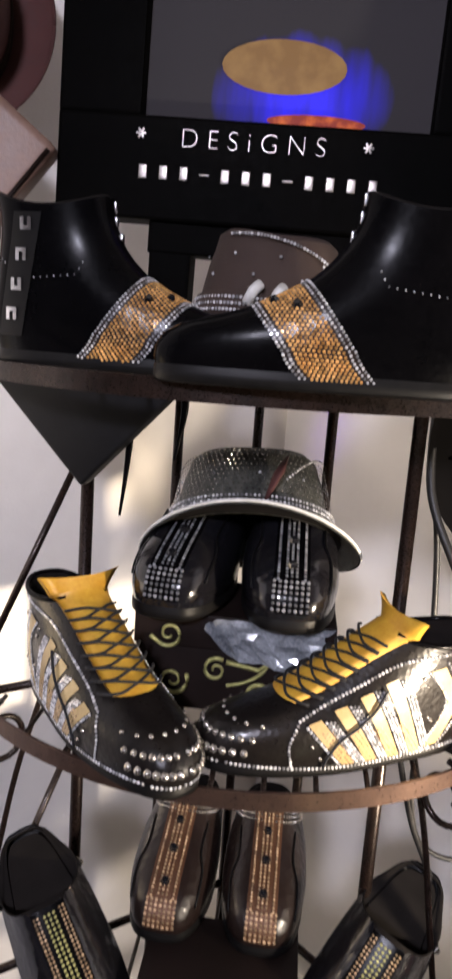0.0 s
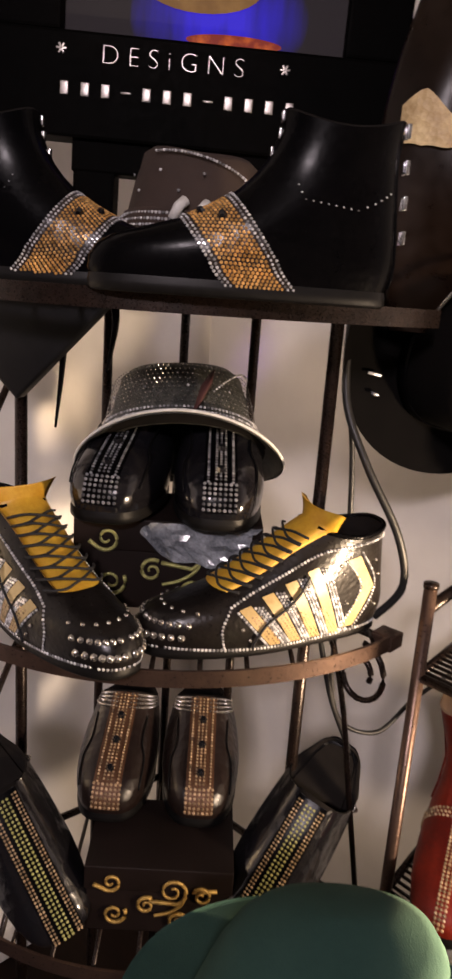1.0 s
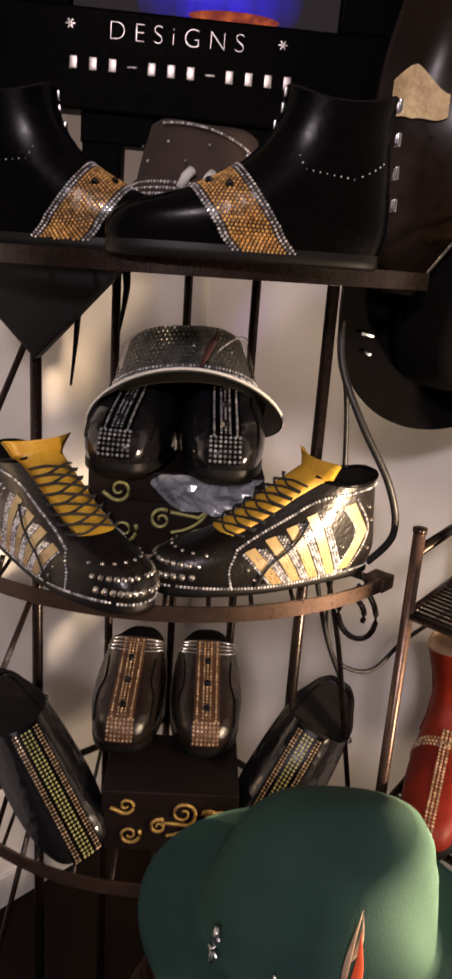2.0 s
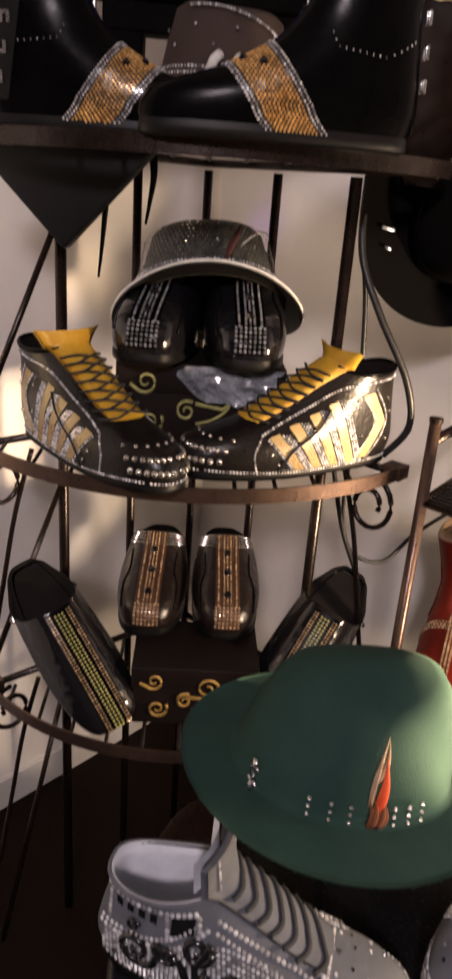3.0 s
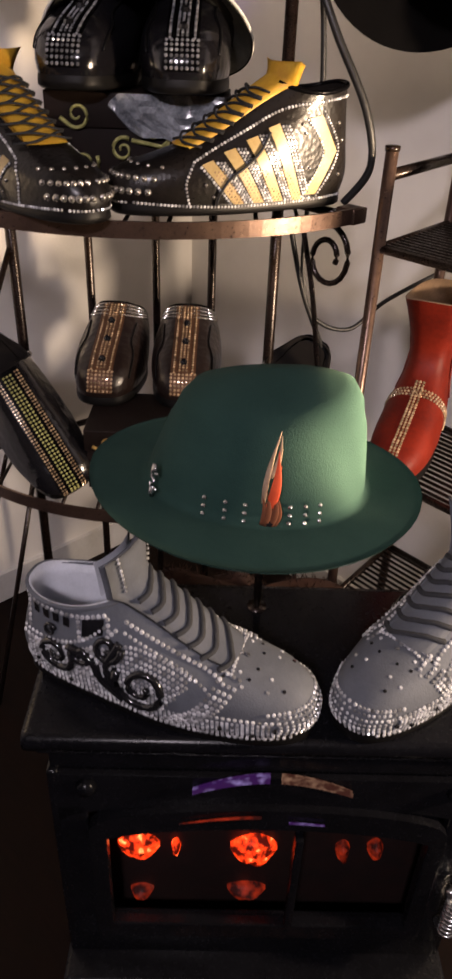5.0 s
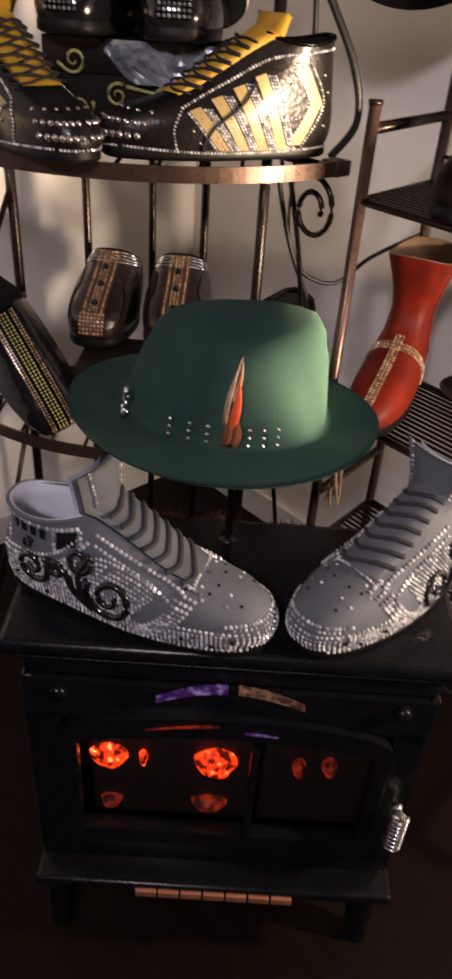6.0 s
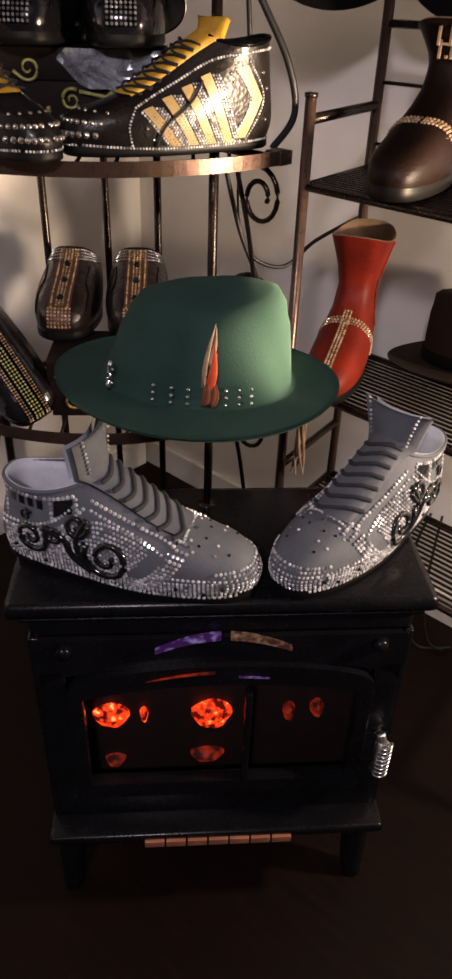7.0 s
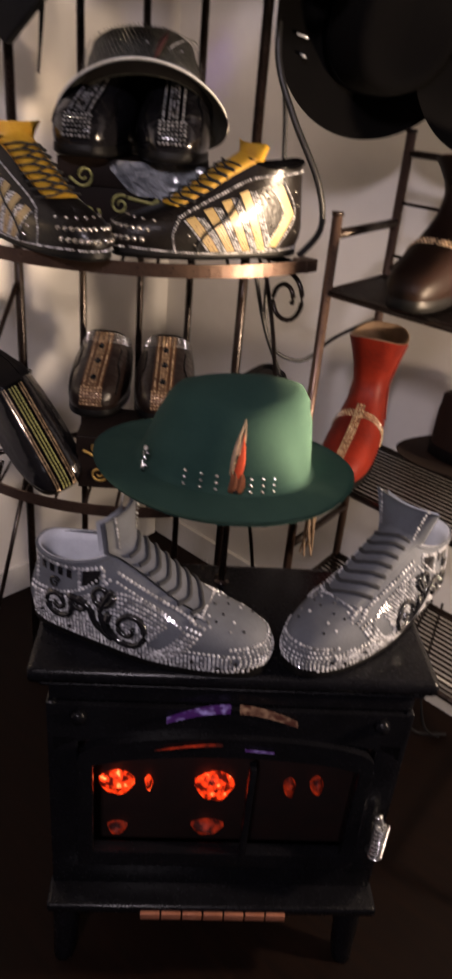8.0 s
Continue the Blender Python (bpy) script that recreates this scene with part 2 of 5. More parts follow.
def thing(name, m, label, category, group="", kind=""):
    ob = new(name)
    ob.matrix_basis = m
    ob.empty_display_size = 0.05
    return tagged(ob, label, category, group, kind)


def box(size, centre=(0, 0, 0), bevel=0.003, turn=None):
    bm = bmesh.new()
    bmesh.ops.create_cube(bm, size=1)
    bmesh.ops.scale(bm, vec=size, verts=bm.verts)
    if bevel:
        bmesh.ops.bevel(bm, geom=bm.edges[:], offset=bevel, segments=2, affect="EDGES", profile=0.7)
    if turn:
        bmesh.ops.transform(bm, matrix=turn, verts=bm.verts)
    bmesh.ops.translate(bm, vec=centre, verts=bm.verts)
    return bm


def merge(*shapes):
    """Several shapes as one mesh."""
    verts, faces = [], []
    for s in shapes:
        if isinstance(s, tuple):
            v, f = s
        else:
            s.verts.index_update()
            v, f = [tuple(q.co) for q in s.verts], [tuple(q.index for q in p.verts) for p in s.faces]
            s.free()
        faces += [tuple(i + len(verts) for i in p) for p in f]
        verts += [tuple(q) for q in v]
    return verts, faces


def grid(fn, nu, nv, close_u=False, close_v=False, flip=False):
    verts = [tuple(fn(i / (nu if close_u else nu - 1), j / (nv if close_v else nv - 1))) for i in range(nu) for j in range(nv)]
    faces = []
    for i in range(nu if close_u else nu - 1):
        for j in range(nv if close_v else nv - 1):
            a, b = i * nv + j, i * nv + (j + 1) % nv
            c, d = ((i + 1) % nu) * nv + (j + 1) % nv, ((i + 1) % nu) * nv + j
            faces.append((a, b, c, d) if flip else (a, d, c, b))
    return verts, faces


def smooth_line(pts, steps=6, closed=False):
    pts = [Vector(p) for p in pts]
    out, n = [], len(pts)
    for i in range(n if closed else n - 1):
        p0 = pts[(i - 1) % n] if closed or i else pts[0]
        p1, p2 = pts[i], pts[(i + 1) % n]
        p3 = pts[(i + 2) % n] if closed or i + 2 < n else pts[-1]
        for k in range(steps):
            t = k / steps
            out.append(0.5 * (2 * p1 + (p2 - p0) * t + (2 * p0 - 5 * p1 + 4 * p2 - p3) * t * t + (3 * p1 - p0 - 3 * p2 + p3) * t ** 3))
    if not closed:
        out.append(pts[-1])
    return out


def tube(pts, radius, sides=8, flat=1.0, up=(0, 0, 1)):
    """A rod along a line; radius may be a function of 0..1; flat squashes it along up."""
    pts = [Vector(p) for p in pts]
    verts, faces, n = [], [], len(pts)
    for i, p in enumerate(pts):
        d = (pts[min(i + 1, n - 1)] - pts[max(i - 1, 0)]).normalized()
        side = d.cross(Vector(up))
        if side.length < 1e-3:
            side = d.cross(Vector((1, 0.01, 0)))
        side.normalize()
        over = side.cross(d).normalized()
        r = radius(i / (n - 1)) if callable(radius) else radius
        for k in range(sides):
            a = 2 * math.pi * k / sides
            verts.append(tuple(p + side * (r * math.cos(a)) + over * (r * flat * math.sin(a))))
    for i in range(n - 1):
        for k in range(sides):
            a, b = i * sides + k, i * sides + (k + 1) % sides
            faces.append((a, b, b + sides, a + sides))
    faces.append(tuple(range(sides - 1, -1, -1)))
    faces.append(tuple(range((n - 1) * sides, n * sides)))
    return verts, faces


def gems(spots, size=0.0032):
    """Little faceted domes on a surface: spots are (place, normal) or (place, normal, size)."""
    verts, faces = [], []
    for s in spots:
        p, nrm = Vector(s[0]), Vector(s[1]).normalized()
        r = (s[2] if len(s) > 2 else size) / 2
        a = nrm.orthogonal().normalized()
        b = nrm.cross(a)
        k = len(verts)
        for ring, h in ((1.0, -0.1), (0.62, 0.62)):
            for i in range(6):
                q = math.pi * i / 3
                verts.append(tuple(p + (a * math.cos(q) + b * math.sin(q)) * r * ring + nrm * r * h))
        for i in range(6):
            j = (i + 1) % 6
            faces.append((k + i, k + j, k + 6 + j, k + 6 + i))
        faces.append(tuple(range(k + 6, k + 12)))
    return verts, faces


def spiral(turns, r0, r1, start, n=22, side=1):
    return [((r0 + (r1 - r0) * i / n) * math.cos(start + side * turns * 2 * math.pi * i / n),
             (r0 + (r1 - r0) * i / n) * math.sin(start + side * turns * 2 * math.pi * i / n)) for i in range(n + 1)]


# ---- room: two walls meet behind the corner rack ----
KNOT = Vector((-0.02, 1.783, 0))
ROOM = Matrix.Translation(KNOT) @ Matrix.Rotation(radians(-45), 4, "Z")  # x along one wall, -y along the other
SPAN = 3.5
HIGH = 2.5


def room_slab(name, size, centre, mat, label, category):
    ob = part(name, box(size, centre, 0), mat, None, label, smooth=False, kind="structure")
    ob.matrix_basis = ROOM
    return tagged(ob, category=category)


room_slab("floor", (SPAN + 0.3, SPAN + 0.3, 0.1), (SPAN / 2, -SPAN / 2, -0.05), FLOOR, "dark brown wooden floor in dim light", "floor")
room_slab("wall_east", (SPAN + 0.24, 0.12, HIGH), (SPAN / 2, 0.06, HIGH / 2), WALL, "plain off-white painted wall behind the racks", "wall")
room_slab("wall_north", (0.12, SPAN, HIGH), (-0.06, -SPAN / 2, HIGH / 2), WALL, "plain off-white painted wall in warm lamplight", "wall")
# Out of view; kept dark so that black things reflect an unlit room.
room_slab("wall_south", (SPAN, 0.12, HIGH), (SPAN / 2, -SPAN - 0.06, HIGH / 2), DARKWALL, "unseen wall, darkened to stand for the unlit room", "wall")
room_slab("wall_west", (0.12, SPAN, HIGH), (SPAN + 0.06, -SPAN / 2, HIGH / 2), DARKWALL, "unseen wall, darkened to stand for the unlit room", "wall")
room_slab("ceiling", (SPAN + 0.3, SPAN + 0.3, 0.1), (SPAN / 2, -SPAN / 2, HIGH + 0.05), CEIL, "unseen ceiling, greyed to stand for the dim room", "ceiling")
b1 = part("baseboard", box((SPAN, 0.012, 0.08), (SPAN / 2, -0.006, 0.04), 0.002), TRIM, None, "white painted baseboard", False, "structure")
b2 = part("baseboard", box((0.012, SPAN - 0.02, 0.08), (0.006, -SPAN / 2 - 0.01, 0.04), 0.002), TRIM, None, "white painted baseboard", False, "structure")
b1.matrix_basis = b2.matrix_basis = ROOM

# ---- corner rack: a quarter disc with its point at the back ----
CX, CY, RAD = -0.052, 1.236, 0.408
TOP, MID, LOW = 1.436, 1.036, 0.622
RIGHT, LEFT = Vector((0.735, -0.678, 0)), Vector((-0.780, -0.626, 0))
A0, A1 = math.atan2(LEFT.y, LEFT.x), math.atan2(RIGHT.y, RIGHT.x)


def at_rack(r, f, z):
    a = A0 + (A1 - A0) * f
    return Vector((CX + r * math.cos(a), CY + r * math.sin(a), z))


def band(r, z0, z1, thick, n=40):
    """A flat strip bent along the rack's round front."""
    def fn(u, v):
        dr, z = ((0, z1), (0, z0), (-thick, z0), (-thick, z1))[round(v * 4) % 4]
        return at_rack(r + dr, u, z)
    v, f = grid(fn, n, 4, close_v=True)
    f += [(0, 1, 2, 3), tuple(4 * (n - 1) + k for k in (3, 2, 1, 0))]
    return v, f


rack = thing("corner_rack", Matrix.Identity(4), "dark bronze metal corner rack with rounded shelves full of shoes", "rack")
for x, y, r in ((-0.258, 1.085, 0.0085), (-0.157, 1.172, 0.007), (0.049, 1.140, 0.007), (0.144, 1.032, 0.0085)):
    part("post", tube([(x, y, 0), (x, y, TOP - 0.02)], r, 10), METAL, rack)
part("post", tube([(CX, CY, 0), (CX, CY, TOP - 0.02)], 0.007, 10), METAL, rack)
for z, solid in ((LOW, False), (MID, False), (TOP, True)):
    shelf = part("shelf_rim", band(RAD, z - 0.017, z + 0.003, 0.004), RIM if z < TOP else METAL, rack, "bronze shelf rim, lamplight painted into the paler ones", False)
    part("shelf_frame", merge(*[tube([Vector((CX, CY, z - 0.01)), Vector((CX, CY, z - 0.01)) + s * (RAD - 0.004)], 0.006, 8) for s in (LEFT, RIGHT)]), METAL, rack)
    for i in range(11):
        x = CX - 0.27 + 0.054 * i
        back = CY - abs(x - CX) * 0.92 - 0.004
        front = CY - math.sqrt(max(RAD ** 2 - (x - CX) ** 2, 0)) + 0.004
        part("shelf_wire", tube([(x, front, z - 0.006), (x, back, z - 0.006)], 0.003, 6), METAL, rack)
    for s, side in ((RIGHT, 1), (LEFT, -1)):
        tip = Vector((CX, CY, 0)) + s * (RAD - 0.012)
        if not solid:
            part("corner_tab", box((0.03, 0.03, 0.020), (tip.x, tip.y, z - 0.008), 0.002, Matrix.Rotation(math.atan2(s.y, s.x), 4, "Z")), RIM, rack)
            c = tip - s * 0.032
            curl = [c + s * (0.040 * math.cos(q) * (1 - 0.62 * k / 26)) + Vector((0, 0, z - 0.072 + 0.046 * math.sin(q) * (1 - 0.62 * k / 26)))
                    for k in range(27) for q in [math.pi / 2 - k / 26 * 2.6 * math.pi]]
            part("scroll", tube(curl, 0.0042, 8), METAL, rack, "curled metal scroll under the shelf")
            part("brace", tube(smooth_line([curl[0] - s * 0.05 + Vector((0, 0, -0.004)), Vector((CX, CY, z - 0.13)) + s * 0.345, Vector((CX, CY, z - 0.25)) + s * 0.37, Vector((CX, CY, z - 0.395)) + s * 0.40], 6), 0.004, 8), METAL, rack)

for z0, z1 in ((1.345, MID), (0.945, LOW), (0.56, 0.02)):
    part("side_brace", tube([(-0.258, 1.085, z0), (-0.368, 0.986, z1)], 0.0048, 8), METAL, rack)

# ---- wire rack beside it ----
P1 = Vector((0.277, 0.94, 0))
ALONG, DEEP = Vector((0.69, -0.72, 0)), Vector((0.62, 0.78, 0))
wire = thing("wire_rack", Matrix.Identity(4), "dark bronze wire shelf rack with boots and hats", "rack")
LONG, DEPTH = 0.62, 0.215
for along, deep, top in ((0, 0, 1.112), (0, DEPTH, 1.232), (LONG, 0, 1.112), (LONG, DEPTH, 1.232)):
    p = P1 + ALONG * along + DEEP * deep
    part("post", tube([p, p + Vector((0, 0, top))], 0.0085, 12), RIM, wire)
    part("post_cap", tube([p + Vector((0, 0, top)), p + Vector((0, 0, top + 0.006))], 0.0098, 12), METAL, wire)
for along in (0, LONG):
    p = P1 + ALONG * along
    for z in (1.083, 0.50):
        part("side_rail", tube([p + Vector((0, 0, z)), p + DEEP * DEPTH + Vector((0, 0, z + 0.004))], 0.0075, 10), METAL, wire)
    part("side_rail", tube([p + DEEP * DEPTH + Vector((0, 0, 1.0)), p + DEEP * (DEPTH * 0.99) + ALONG * 0.2 + Vector((0, 0, 1.20))], 0.004, 8), METAL, wire) if along == 0 else None
for z in (1.20, 1.12, 1.03):
    part("back_rail", tube([P1 + DEEP * DEPTH + Vector((0, 0, z)), P1 + DEEP * DEPTH + ALONG * LONG + Vector((0, 0, z))], 0.006 if z > 1.15 else 0.003, 8), METAL, wire)
for z in (0.992, 0.665, 0.38):
    for a, b in (((0, 0), (LONG, 0)), ((0, DEPTH), (LONG, DEPTH)), ((0, 0), (0, DEPTH)), ((LONG, 0), (LONG, DEPTH))):
        p, q = P1 + ALONG * a[0] + DEEP * a[1], P1 + ALONG * b[0] + DEEP * b[1]
        part("shelf_edge", tube([p + Vector((0, 0, z)), q + Vector((0, 0, z))], 0.006, 8), METAL, wire)
    for i in range(1, 16):
        p = P1 + DEEP * (DEPTH * i / 16) + Vector((0, 0, z + 0.002))
        part("shelf_wire", tube([p, p + ALONG * LONG], 0.0026, 6), METAL, wire)

# ---- electric stove ----
stove = thing("electric_stove", pose(0.146, 0.540, 0, 0, 0, 1.2), "black electric stove heater with glowing orange embers", "heater")
W2, FY = 0.236, -0.105
top_bm = box((0.528, 0.254, 0.022), (0, 0.012, 0.611), 0.0095)
part("top_plate", top_bm, STOVE, stove, "glossy black top plate")
part("top_lip", merge(box((0.500, 0.240, 0.010), (0, 0.010, 0.597), 0.005), box((0.478, 0.228, 0.03), (0, 0.008, 0.579), 0.006)), STOVE, stove)
part("back_panel", box((2 * W2, 0.012, 0.40), (0, 0.112, 0.365), 0.003), STOVE, stove)
for s in (-1, 1):
    part("side_panel", box((0.012, 0.22, 0.40), (s * W2, 0.0, 0.365), 0.003), STOVE, stove)
    for fy in (FY + 0.015, 0.10):
        leg = [(s * (W2 - 0.012), fy, 0.165), (s * (W2 - 0.01), fy - 0.004, 0.10), (s * (W2 - 0.008), fy - 0.006, 0.04), (s * (W2 - 0.004), fy - 0.008, 0.0)]
        part("leg", tube(smooth_line(leg, 5), lambda t: 0.024 - 0.008 * t, 10), STOVE, stove)
part("bottom_panel", box((2 * W2 + 0.02, 0.235, 0.03), (0, 0, 0.172), 0.006), STOVE, stove)
part("ash_ledge", box((2 * W2 + 0.02, 0.05, 0.016), (0, FY - 0.02, 0.196), 0.006), STOVE, stove)
part("lower_front", box((2 * W2, 0.012, 0.10), (0, FY, 0.235), 0.003), STOVE, stove)


def door_panel(x0, x1, z0, z1, arch, thick, y, n=24, cut=0.0):
    """A front frame piece below or above a flat arch."""
    v, f = [], []
    for i in range(n + 1):
        x = x0 + (x1 - x0) * i / n
        c = (x - (x0 + x1) / 2) / ((x1 - x0) / 2)
        for yy in (y - thick / 2, y + thick / 2):
            v += [(x, yy, z0 + arch * math.sqrt(max(1 - c * c, 0))), (x, yy, z1 + cut * math.sqrt(max(1 - c * c, 0)))]
    for i in range(n):
        a, b = 4 * i, 4 * i + 4
        f += [(a, b, b + 1, a + 1), (a + 3, b + 3, b + 2, a + 2), (a + 1, b + 1, b + 3, a + 3), (a + 2, b + 2, b, a)]
    f += [(0, 1, 3, 2), (4 * n, 4 * n + 2, 4 * n + 3, 4 * n + 1)]
    return v, f


part("upper_front", door_panel(-W2, W2, 0.478, 0.563, 0.04, 0.014, FY, 40), STOVE, stove, smooth=False)
for s in (-1, 1):
    part("front_stile", box((0.035, 0.014, 0.27), (s * (W2 - 0.017), FY, 0.375), 0.003), STOVE, stove)
    part("hinge_boss", tube([(s * 0.20, FY - 0.006, 0.545), (s * 0.20, FY - 0.016, 0.545)], lambda t: 0.012 - 0.004 * t, 12), STOVE, stove)
door = part("door", door_panel(-0.20, 0.20, 0.446, 0.480, 0.040, 0.016, FY - 0.008, 40, 0.040), STOVE, stove, smooth=False)
part("door_rail", box((0.4, 0.016, 0.03), (0, FY - 0.008, 0.272), 0.003), STOVE, door, smooth=False)
for x, w in ((-0.192, 0.022), (0.192, 0.022), (0.036, 0.010)):
    part("door_bar", box((w, 0.016, 0.20), (x, FY - 0.0085, 0.365), 0.003), STOVE, door, smooth=False)


def arch_piece(x0, x1, z, tall, high, y, n=14):
    """A thin bowed pane that follows the arch over the door."""
    front = grid(lambda u, v: (x0 + (x1 - x0) * u, y, z + tall * math.cos(math.pi / 2 * (x0 + (x1 - x0) * u) / 0.125) + high * v * math.cos(math.pi / 2 * (x0 + (x1 - x0) * u) / 0.14)), n, 2)
    back = [(x, yy + 0.004, zz) for x, yy, zz in front[0]]
    k = len(back)
    return front[0] + back, front[1] + [tuple(i + k for i in f[::-1]) for f in front[1]]


# Reflections and glints on the arch, drawn as glowing strips.
part("arch_reflection", arch_piece(-0.086, -0.004, 0.524, 0.040, 0.013, FY - 0.014), VIOLET, door, "arch with a violet reflection painted as glow", False)
part("arch_reflection", arch_piece(0.008, 0.086, 0.524, 0.040, 0.013, FY - 0.014), AMBERGLINT, door, "arch with an amber reflection painted as glow", False)
part("arch_glint", arch_piece(-0.10, -0.01, 0.492, 0.018, 0.006, FY - 0.019), DIM, door, smooth=False)
part("arch_glint", arch_piece(0.02, 0.06, 0.490, 0.012, 0.005, FY - 0.019), VIOLET, door, smooth=False)
rnd = random.Random(4)


def log_shape(x, z, w, h, d):
    base = [rnd.uniform(0.8, 1.2) for _ in range(9)]

    def fn(u, v):
        a = 2 * math.pi * u
        r = math.sin(math.pi * min(max(v, 0.02), 0.98)) ** 0.5
        k = base[int(u * 8.99)] * (1 + 0.12 * math.sin(9 * a + 7 * v))
        return (x + w * (v - 0.5), d * r * math.cos(a) * k, z + h * r * math.sin(a) * k)
    return grid(fn, 18, 10, close_u=True)


bed = part("fire_panel", box((0.44, 0.01, 0.24), (0, -0.066, 0.37), 0.002), HEARTH, stove, "dark panel tinted red for the embers' haze")
# The last two, low and dim, are painted reflections of the embers above.
for x, z, w, h, m in ((-0.152, 0.380, 0.052, 0.023, EMBER), (-0.106, 0.380, 0.012, 0.013, EMBER), (-0.010, 0.380, 0.058, 0.026, EMBER), (0.100, 0.381, 0.018, 0.015, DIM), (0.140, 0.383, 0.020, 0.015, DIM),
                      (-0.15, 0.285, 0.03, 0.008, DIM), (-0.015, 0.290, 0.05, 0.012, DIM)):
    ob = part("ember_and_reflection", log_shape(x, z, w, h, 0.018), m, stove, "glowing orange ember, the low dim ones painted reflections")
    ob.location.y = -0.07
part("door_handle", tube(smooth_line([(0.222, FY - 0.014, 0.303), (0.226, FY - 0.030, 0.328), (0.226, FY - 0.032, 0.358), (0.222, FY - 0.018, 0.383)], 5), 0.007, 10), SILVER, stove, "coiled silver door handle")
part("handle_coil", tube([(0.226 + 0.0095 * math.cos(i * math.pi / 6), FY - 0.031 + 0.0095 * math.sin(i * math.pi / 6), 0.310 + 0.00070 * i) for i in range(97)], 0.0024, 6), SILVER, stove, "silver spring round the handle")
for i in range(7):
    part("vent_bar", box((0.0285, 0.006, 0.013), (-0.094 + 0.0312 * i, FY - 0.0465, 0.188), 0.001), COPPER, stove, "copper-coloured vent bar")

# ---- footwear: heel at the origin, toe along x ----
class Last:
    """The outer surface of a shoe, swept from the sole's outline (v=0) to the collar (v=1); f runs round it, 0 at the toe."""

    def __init__(self, front, heel, girth, sole=0.012, point=0.75, dip=0.010, rise=1.2):
        """front and heel: (v, along, up) down the middle of the toe and of the heel; girth: (v, half width before, half width behind)."""
        self.sole, self.point, self.dip, self.rise, self.net, self.net_np = sole, point, dip, rise, None, None
        self.length = front[0][1]
        lines = [np.array([tuple(p) for p in smooth_line(line, 8)]) for line in (front, heel, girth)]
        v = np.linspace(0, 1, 81)
        self.table = [tuple(float(np.interp(q, t[:, 0], t[:, k])) for t in lines for k in (1, 2)) for q in v]
        self.collar = (self.table[80][2], self.table[80][0], self.table[80][4])

    def outline(self, f):
        return self.at(f, 0.0)

    def rim(self, f):
        return self.at(f, 1.0)

    def at(self, f, v):
        q = min(max(v, 0.0), 1.0) * 80
        i = min(int(q), 79)
        t = q - i
        fx, fz, hx, hz, wide, narrow = [p + (r - p) * t for p, r in zip(self.table[i], self.table[i + 1])]
        a = 2 * math.pi * f
        c, s = (1 + math.cos(a)) / 2, math.sin(a)
        w = narrow + (wide - narrow) / (1 + math.exp(-(c - 0.42) * 11))
        z = hz + (fz - hz) * c ** self.rise - self.dip * s * s * v ** 3
        return Vector((hx + (fx - hx) * c, math.copysign(w * abs(s) ** self.point, s), z))

    def spot(self, f, v, lift=0.0008):
        e = 1e-3
        p = self.at(f, v)
        n = (self.at(f + e, v) - self.at(f - e, v)).cross(self.at(f, min(v + e, 1)) - self.at(f, max(v - e, 0)))
        if n.length < 1e-12:
            n = Vector((0, 0, 1))
        n.normalize()
        return p + n * lift, n

    def upper(self, nu=56, nv=18):
        return grid(lambda u, v: self.at(u, v), nu, nv, close_u=True)

    def inner(self, nu=40, nv=9):
        deep = 0.86
        mid = (self.collar[0] + self.collar[1]) / 2

        def fn(u, v):
            p = self.at(u, 1 - deep * max(v - 0.12, 0) / 0.88)
            k = 1 - 0.09 * min(v * 4, 1)
            return Vector((mid + (p.x - mid) * k, p.y * k, max(p.z + 0.004 * math.sin(min(v * 4, 1) * math.pi) - 0.003 * min(v * 4, 1), self.sole + 0.004)))
        return grid(fn, nu, nv, close_u=True, flip=True)

    def insole(self):
        n = 30
        ring = [self.at(i / n, 0.14) for i in range(n)]
        return [(p.x * 0.92 + 0.010, p.y * 0.90, self.sole + 0.006) for p in ring], [tuple(range(n))]

    def bottom(self, grow=1.04, heel=0.0):
        n = 48

        def fn(u, v):
            p = self.outline(u)
            k = (0.97, grow, grow, grow * 0.985)[round(v * 3)]
            z = (0.0, 0.003, self.sole - 0.002, self.sole + 0.004)[round(v * 3)]
            return ((p.x - self.length / 2) * (1 + (k - 1) * 0.45) + self.length / 2, p.y * k, z)
        v, f = grid(fn, n, 4, close_u=True)
        f.append(tuple(range(0, 4 * n, 4))[::-1])
        return v, f

    def patch(self, f0, f1, v0, v1, lift=0.0012, slant=0.0, nu=10, nv=10, thick=0.0):
        def fn(u, v):
            vv = v0 + (v1 - v0) * v
            return self.spot(f0 + (f1 - f0) * u + slant * v, vv, lift)[0]
        return grid(fn, nu, nv)

    def row(self, f0, v0, f1, v1, step=0.0042, size=0.0034, lift=0.0006):
        n = 24
        pts = [self.at(f0 + (f1 - f0) * i / n, v0 + (v1 - v0) * i / n) for i in range(n + 1)]
        total = sum((pts[i + 1] - pts[i]).length for i in range(n))
        k = max(int(total / step), 1)
        return [(*self.spot(f0 + (f1 - f0) * i / k, v0 + (v1 - v0) * i / k, lift), size) for i in range(k + 1)]

    def rows(self, pts, **kw):
        out = []
        for a, b in zip(pts, pts[1:]):
            out += self.row(*a, *b, **kw)
        return out

